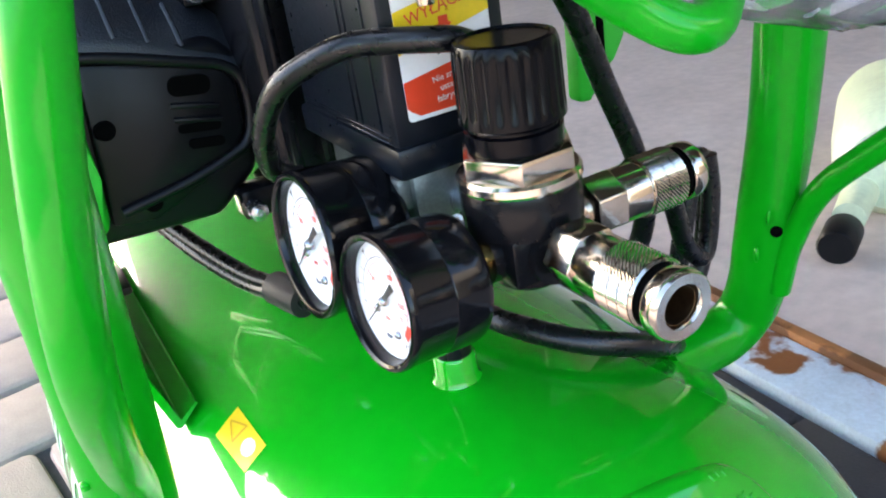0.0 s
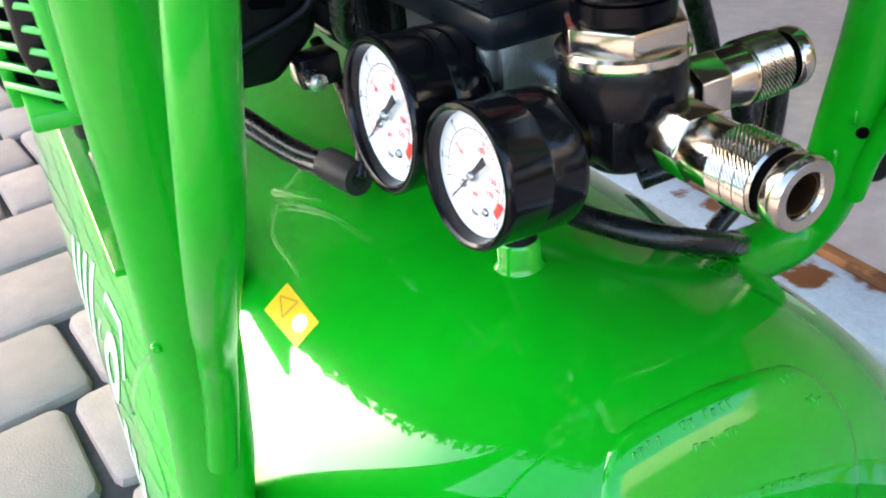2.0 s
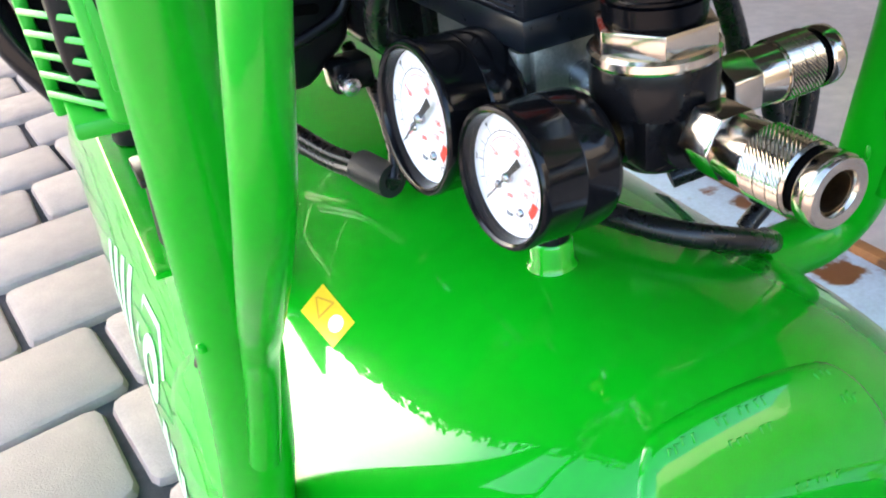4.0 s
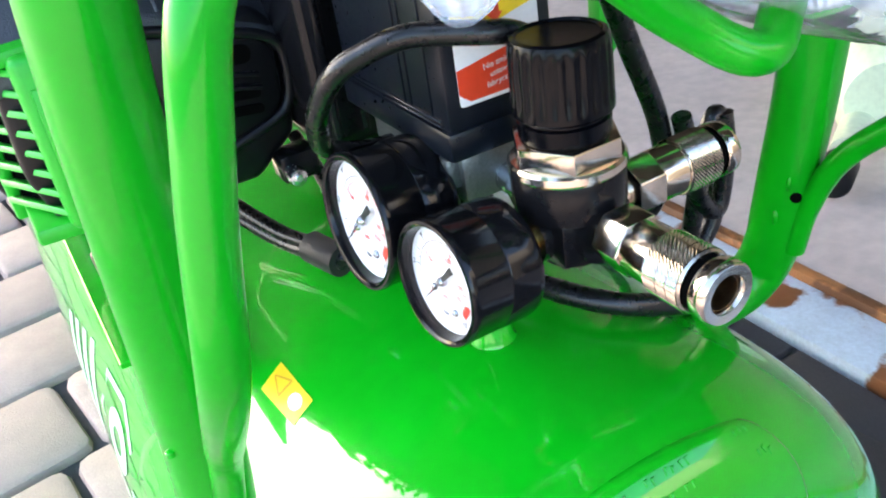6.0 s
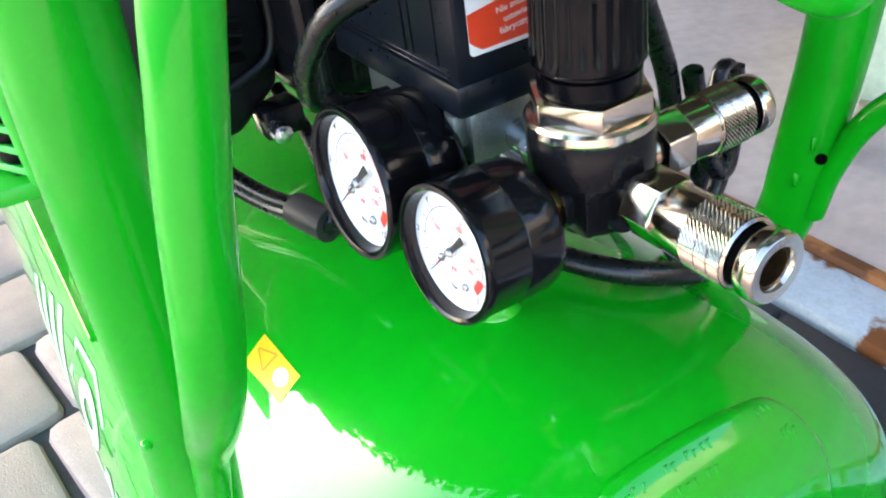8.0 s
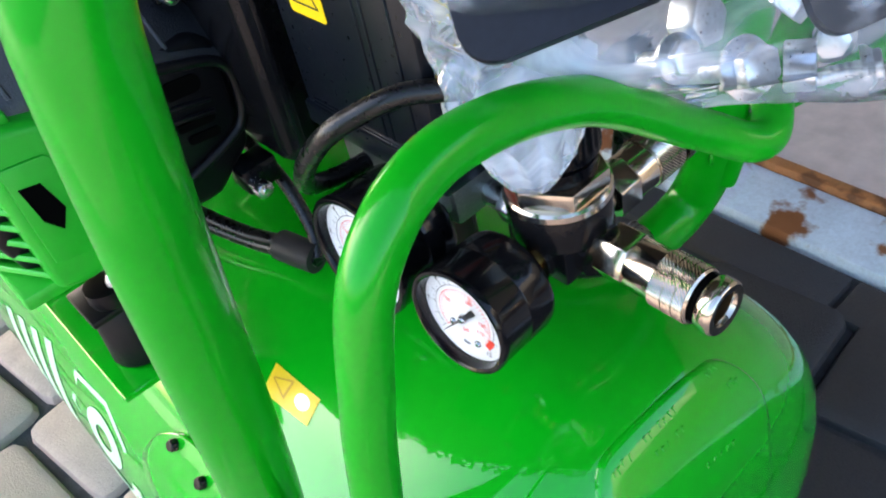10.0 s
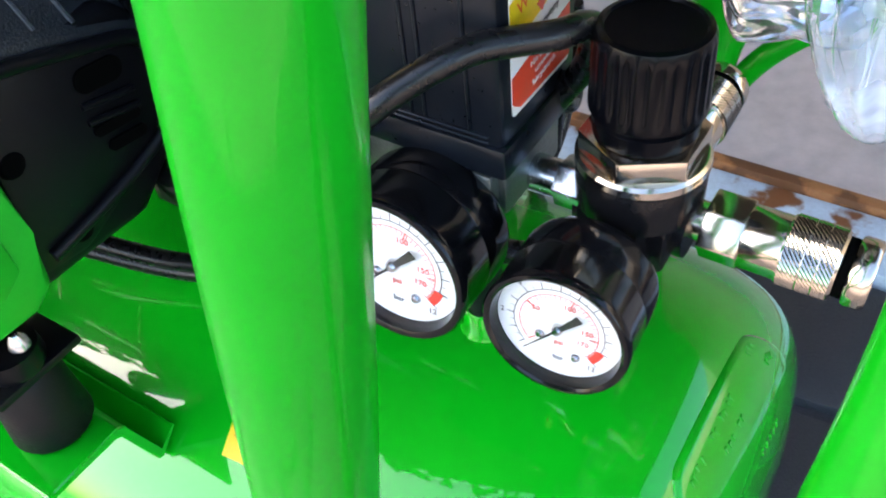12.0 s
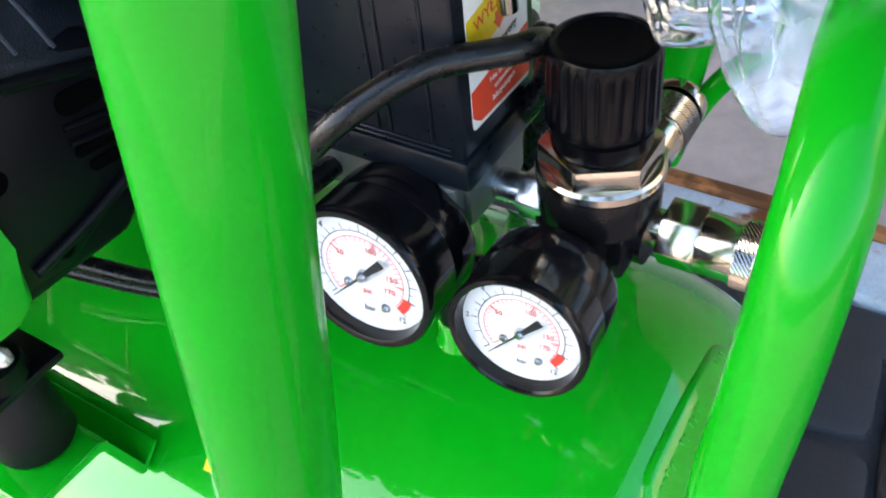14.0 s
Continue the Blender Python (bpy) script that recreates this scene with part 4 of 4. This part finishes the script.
for v in bm.verts:
    p = v.co.copy()
    k = 0.5 + 0.5 * p.z
    wide = 0.005 + 0.024 * k * (1 - 0.35 * max(0.0, p.z))
    fold = 1 - 0.30 * abs(math.sin(4.5 * math.atan2(p.y, p.x) + 1.5 * p.z)) + 0.12 * noise.noise(p * 2.0) - 0.08 * abs(noise.noise(p * 5 + Vector((2, 0, 5))))
    v.co = Vector((0.068 + p.x * wide * fold + 0.014 * k - 0.007 * p.y, 0.160 + p.y * 0.012 * fold + 0.008 * k, 0.476 + (p.z * 0.026 if p.z < 0 else p.z * 0.006) + 0.004 * p.y))
FILM_TAIL = film_material("bunched plastic film", (0.9, 0.93, 0.95), 0.42, 0.16, 0.30, 0.18)
tail = bpart("film_tail", bm, FILM_TAIL, "bunched milky end of the bag", None, 180)
tail.visible_shadow = False


BRACKET = material("dark blue-black painted steel", (0.006, 0.008, 0.014), 0.35, vary=0.2, scale=40, spec=0.2)
ZINC = material("bright zinc plating", (0.80, 0.84, 0.90), 0.30, vary=0.12, scale=90, metal=0.75)


def bolt(at, turn, length, size):
    b = thing("flange_bolt", "zinc plated hexagon flange bolt in the bag", "bolt", at, "bolts in the bag")
    size *= 0.74
    m = Euler([radians(a) for a in turn]).to_matrix().to_4x4()
    part("head", moved(joined(hexagon(size, 0.002, size * 0.6, 0.0007), lathe([(0, 0), (size * 0.72, 0), (size * 0.74, 0.0012), (size * 0.56, 0.003), (0, 0.003)], 32)), m), ZINC, b, "", 30)
    prof = [(0, 0)]
    steps = int(length / 0.0011)
    for i in range(steps):
        prof.append((size * (0.30 if i % 2 else 0.265), -0.0011 * i))
    prof += [(size * 0.22, -length), (0, -length - 0.0005)]
    part("thread", moved(lathe(prof, 20), m), ZINC, b, "", 20)
    return b


for at, turn, length, size in (((0.132, 0.145, 0.4535), (62, -18, 0), 0.026, 0.0150), ((0.172, 0.144, 0.4415), (50, -62, -20), 0.032, 0.0125), ((0.170, 0.133, 0.4365), (75, -20, 40), 0.022, 0.0115), ((0.111, 0.150, 0.4660), (60, -30, 10), 0.012, 0.0110), ((0.196, 0.136, 0.440), (95, 10, 20), 0.026, 0.0120), ((0.184, 0.150, 0.4620), (40, 80, 0), 0.028, 0.012)):
    bolt(at, turn, length, size)
for at, turn in (((0.122, 0.152, 0.470), (70, 10, 0)), ((0.160, 0.150, 0.458), (20, 40, 0)), ((0.150, 0.140, 0.446), (85, 0, 30))):
    n = thing("hexagon_nut", "small zinc plated nut in the bag", "nut", at, "nuts in the bag")
    part("nut_body", moved(joined(hexagon(0.012, -0.004, 0.004, 0.0008)), Euler([radians(a) for a in turn]).to_matrix().to_4x4()), ZINC, n, "", 30)
for at, way, spin, size in (((0.090, 0.166, 0.503), (-0.62, -0.30, 0.72), 25, (0.048, 0.046)), ((0.128, 0.158, 0.502), (-0.55, -0.35, 0.75), 12, (0.055, 0.040)), ((0.172, 0.156, 0.508), (-0.40, -0.45, 0.80), -8, (0.072, 0.044)), ((0.222, 0.146, 0.512), (-0.30, -0.50, 0.80), 15, (0.060, 0.045)), ((0.200, 0.128, 0.470), (-0.30, -0.75, 0.60), 3, (0.100, 0.036))):
    pl = thing("bracket_plate", "dark painted steel bracket in the bag", "bracket", at, "brackets in the bag")
    lie = Vector(way).to_track_quat("Z", "Y").to_matrix().to_4x4() @ Matrix.Rotation(radians(spin), 4, "Z")
    part("plate", moved(prism(rounded(*size, 0.008), -0.0015, 0.0015, 0.0005, 1), lie), BRACKET, pl)
    for hx in (-0.3, 0.05, 0.34):
        # holes are not cut: black discs paint their dark insides
        part("hole", moved(lathe([(0, 0.0021), (0.0045, 0.0021), (0.0045, -0.0021), (0, -0.0021)], 20), lie @ Matrix.Translation((hx * size[0], 0.004, 0))), INK, pl)

# ---------------------------------------------------------------- garage sill, floor and walls
RAIL_X0, RAIL_X1 = 0.635, 0.735
CONCRETE = material("smooth concrete floor", (0.46, 0.40, 0.37), 0.6, vary=0.14, scale=5, bump=0.15, bump_scale=200)
PLASTER = material("painted plaster", (0.46, 0.40, 0.33), 0.8, vary=0.08, scale=6, bump=0.1, bump_scale=120)
# unseen roof, kept dark so that its reflection does not haze the green
UNSEEN_ROOF = material("dark underside of unseen roof", (0.045, 0.042, 0.04), 0.6, vary=0.2, scale=12, bump=0.1, bump_scale=120)
ROOF_EDGE = [(0.30, -1.6), (-0.10, -0.50), (-0.50, 0.45), (-1.05, 1.60), (-1.80, 3.30), (-2.75, 5.20), (-4.6, 9.0)]     # open edge of the added roof, south to north, set by the mirrored sky
BEDDING = material("dark joint sand", (0.045, 0.045, 0.05), 0.9, vary=0.3, scale=60, bump=0.5, bump_scale=500)


def rusty(name, paint, rust, amount):
    """Chipped paint over rust, broken up at two scales."""
    m = material(name, paint, 0.5, vary=0.12, scale=25, bump=0.15, bump_scale=250)
    t = m.node_tree
    b = t.nodes["Principled BSDF"]
    co, n, r, mix = t.nodes.new("ShaderNodeTexCoord"), t.nodes.new("ShaderNodeTexNoise"), t.nodes.new("ShaderNodeMapRange"), t.nodes.new("ShaderNodeMix")
    n.inputs["Scale"].default_value, n.inputs["Detail"].default_value = 14, 8
    t.links.new(co.outputs["Object"], n.inputs["Vector"])
    r.inputs[1].default_value, r.inputs[2].default_value = amount, amount + 0.05
    t.links.new(n.outputs[0], r.inputs[0])
    mix.data_type = "RGBA"
    old = b.inputs["Base Color"].links[0].from_socket
    t.links.new(r.outputs[0], mix.inputs[0])
    t.links.new(old, mix.inputs[6])
    mix.inputs[7].default_value = (*rust, 1)
    t.links.new(mix.outputs[2], b.inputs["Base Color"])
    return m


RAIL = rusty("pale blue paint, rusting", (0.52, 0.62, 0.70), (0.20, 0.075, 0.025), 0.56)
RUST = rusty("bare rusty steel", (0.33, 0.14, 0.05), (0.12, 0.05, 0.02), 0.5)
ground = tagged(part("ground", box(-40, -40, GROUND - 0.3, RAIL_X1, 40, GROUND - 0.012), BEDDING), "dark sand bed under the block paving", "ground", "", "structure")
floor = tagged(part("floor", box(RAIL_X1 + 0.002, -3.2, GROUND - 0.3, 4.0, 4.6, GROUND + 0.012), CONCRETE), "smooth pinkish concrete garage floor", "floor", "", "structure")
sill = tagged(new("door_sill"), "pale blue painted steel garage sill with rusty edges", "sill", "", "structure")
part("sill_plate", box(RAIL_X0, -3.2, GROUND - 0.02, RAIL_X1 - 0.016, 4.6, GROUND + 0.008, 0.003), RAIL, sill)
part("sill_lip", box(RAIL_X1 - 0.015, -3.2, GROUND - 0.02, RAIL_X1 + 0.001, 4.6, GROUND + 0.017, 0.002), RUST, sill, "rusty raised lip")
for name, b in (("wall_east", (4.0, -3.2, GROUND - 0.3, 4.25, 4.6, 2.5)), ("wall_north", (0.7, 4.6, GROUND - 0.3, 4.25, 4.85, 2.5)), ("wall_south", (0.7, -3.45, GROUND - 0.3, 4.25, -3.2, 2.5))):
    tagged(part(name, box(*b), PLASTER), "plain painted garage wall", "wall", "", "structure")
# outdoor part added to keep sun off the compressor and bound its reflections
tagged(part("ceiling", prism(ROOF_EDGE + [(4.4, 9.0), (4.4, -1.6)], 2.5, 2.7), UNSEEN_ROOF), "unseen dark garage ceiling with an added outdoor part that blocks the sun", "ceiling", "", "structure")

# unseen leaves, added along the roof edge to fray the tank's mirrored sky
LEAF = material("dark green leaf", (0.035, 0.075, 0.018), 0.45, vary=0.3, scale=20)
rng = random.Random(23)
edge = [Vector((*p, 0)) for p in ROOF_EDGE]
verts, faces = [], []
for a, b in zip(edge, edge[1:]):
    out = (b - a).normalized().cross(Vector((0, 0, -1)))
    for k in range(int((b - a).length * 95)):
        clump = rng.random()
        sway = 0.16 + 0.16 * noise.noise((a + (b - a) * clump) * 2.3)
        c = a + (b - a) * clump - out * rng.uniform(-0.1, max(0.02, sway)) + Vector((0, 0, 2.5 + rng.uniform(-0.16, 0.1)))
        m = Matrix.Translation(c) @ Euler([rng.uniform(0, 6.28) for _ in range(3)]).to_matrix().to_4x4() @ Matrix.Scale(rng.uniform(0.04, 0.085), 4)
        n = len(verts)
        verts += [m @ Vector(q) for q in ((-1, 0, 0), (-0.3, 0.55, 0.1), (0.5, 0.4, 0), (1.1, 0, -0.15), (0.5, -0.4, 0), (-0.3, -0.55, 0.1))]
        faces += [(n, n + 1, n + 5), (n + 1, n + 2, n + 4, n + 5), (n + 2, n + 3, n + 4)]
me = bpy.data.meshes.new("climber_leaves")
me.from_pydata(verts, [], faces)
me.materials.append(LEAF)
tagged(new("climber_leaves", me), "dark green leaves added out of view to fray the mirrored sky", "leaves", "", "stuff")

# pale canister with a black cap on the garage floor
can = thing("plastic_canister", "pale green plastic canister on the concrete floor", "canister", (1.147, 0.772, GROUND + 0.012))
PALE = material("pale green plastic", (0.55, 0.62, 0.42), 0.4, vary=0.1, scale=12)
part("body", moved(lathe([(0, -0.16), (0.06, -0.16), (0.078, -0.14), (0.082, -0.05), (0.082, 0.10), (0.07, 0.14), (0.035, 0.16), (0, 0.16)], 40, "x"), Matrix.Translation((0.02, 0.02, 0.083)) @ Matrix.Rotation(radians(36), 4, "Z")), PALE, can)
part("cap", moved(lathe([(0, -0.030), (0.022, -0.030), (0.025, -0.026), (0.025, 0.026), (0.023, 0.030), (0, 0.030)], 28, "x"), Matrix.Translation((-0.245, -0.10, 0.034)) @ Matrix.Rotation(radians(28), 4, "Z")), RUBBER, can, "black cap")
part("spout", moved(lathe([(0, -0.07), (0.022, -0.07), (0.026, 0.07), (0, 0.07)], 24, "x"), Matrix.Translation((-0.145, -0.05, 0.045)) @ Matrix.Rotation(radians(28), 4, "Z")), PALE, can)

# ---------------------------------------------------------------- block paving, stone by stone
def stone_mesh(w, d, seed):
    """A tumbled paving block with worn edges."""
    r = random.Random(seed)
    bm = box(-w / 2, -d / 2, -0.05, w / 2, d / 2, 0.0)
    top = [e for e in bm.edges if all(v.co.z > -0.001 for v in e.verts)]
    up = [e for e in bm.edges if abs(e.verts[0].co.z - e.verts[1].co.z) > 0.01]
    for v in bm.verts:
        v.co.x += r.uniform(-0.003, 0.003)
        v.co.y += r.uniform(-0.003, 0.003)
    bmesh.ops.bevel(bm, geom=up, offset=0.016, segments=2, affect="EDGES", profile=0.5)
    top = [e for e in bm.edges if all(v.co.z > -0.001 for v in e.verts)]
    bmesh.ops.bevel(bm, geom=top, offset=0.009, segments=2, affect="EDGES", profile=0.5)
    return bm


def stone_material(name, warm, cool):
    m = material(name, warm, 0.72, vary=0.16, scale=30, bump=0.5, bump_scale=420)
    t = m.node_tree
    b = t.nodes["Principled BSDF"]
    info, mix, old = t.nodes.new("ShaderNodeObjectInfo"), t.nodes.new("ShaderNodeMix"), b.inputs["Base Color"].links[0].from_socket
    mix.data_type = "RGBA"
    mult = t.nodes.new("ShaderNodeMath")
    mult.operation = "MULTIPLY"
    mult.inputs[1].default_value = 0.75
    t.links.new(info.outputs["Random"], mult.inputs[0])
    t.links.new(mult.outputs[0], mix.inputs[0])
    t.links.new(old, mix.inputs[6])
    mix.inputs[7].default_value = (*cool, 1)
    t.links.new(mix.outputs[2], b.inputs["Base Color"])
    return m


WARM = stone_material("warm grey paving block", (0.45, 0.345, 0.29), (0.35, 0.285, 0.255))
DARK = stone_material("dark paving block", (0.026, 0.027, 0.031), (0.038, 0.038, 0.042))
pavement = tagged(new("pavement"), "tumbled concrete block paving, brown-grey and very dark grey", "pavement", "", "structure")
pavement.location = (0, 0, GROUND)
SIZES = [(0.118, 0.158), (0.158, 0.158), (0.208, 0.158)]
MESHES = {}
for k, (w, d) in enumerate(SIZES):
    for s in range(3):
        for shade, mat in (("warm", WARM), ("dark", DARK)):
            MESHES[k, s, shade] = mesh_of(stone_mesh(w, d, 10 * k + s), "paving_block", mat)
rng = random.Random(11)
turn = Matrix.Rotation(radians(7), 4, "Z")
rest = {"warm": bmesh.new(), "dark": bmesh.new()}
for row in range(-18, 40):
    y = 0.16 + 0.166 * row
    x = 0.60 - rng.uniform(0, 0.1)
    while x > -4.2:
        k = rng.choice((0, 1, 1, 2))
        w = SIZES[k][0]
        s = rng.randrange(3)
        c = Vector((x - w / 2, y, 0))
        x -= w + 0.009
        p = turn @ (c - Vector((0.3, 0.4, 0))) + Vector((0.3, 0.4, 0))
        if p.x > RAIL_X0 - 0.075:
            continue
        # blocks beyond x 0.17 take the much darker colour
        shade = "dark" if p.x > 0.17 else "warm"
        m = Matrix.Translation((p.x, p.y, rng.uniform(-0.003, 0.002))) @ turn @ Matrix.Rotation(radians(rng.uniform(-1.5, 1.5)), 4, "Z")
        if (-0.75 < p.x and 0.3 < p.y < 2.6) or (p.x > 0.15 and -0.6 < p.y < 1.6):
            ob = new("paving_block", MESHES[k, s, shade])
            ob.parent, ob.matrix_basis = pavement, m
        else:
            me = MESHES[k, s, shade].copy()
            me.transform(m)
            rest[shade].from_mesh(me)
            bpy.data.meshes.remove(me)
for shade, bm in rest.items():
    ob = part("outer_paving", bm, WARM if shade == "warm" else DARK, pavement)
    tagged(ob, "", "", "", "stuff")
bm = bmesh.new()
edge = mesh_of(box(-0.03, -0.097, -0.05, 0.03, 0.097, 0.0, 0.006), "edge_block", DARK)
for i in range(-12, 16):
    ob = new("edge_block", edge)
    ob.parent = pavement
    ob.location = (RAIL_X0 - 0.036, 0.2 * i, rng.uniform(-0.003, 0.001))
bm.free()
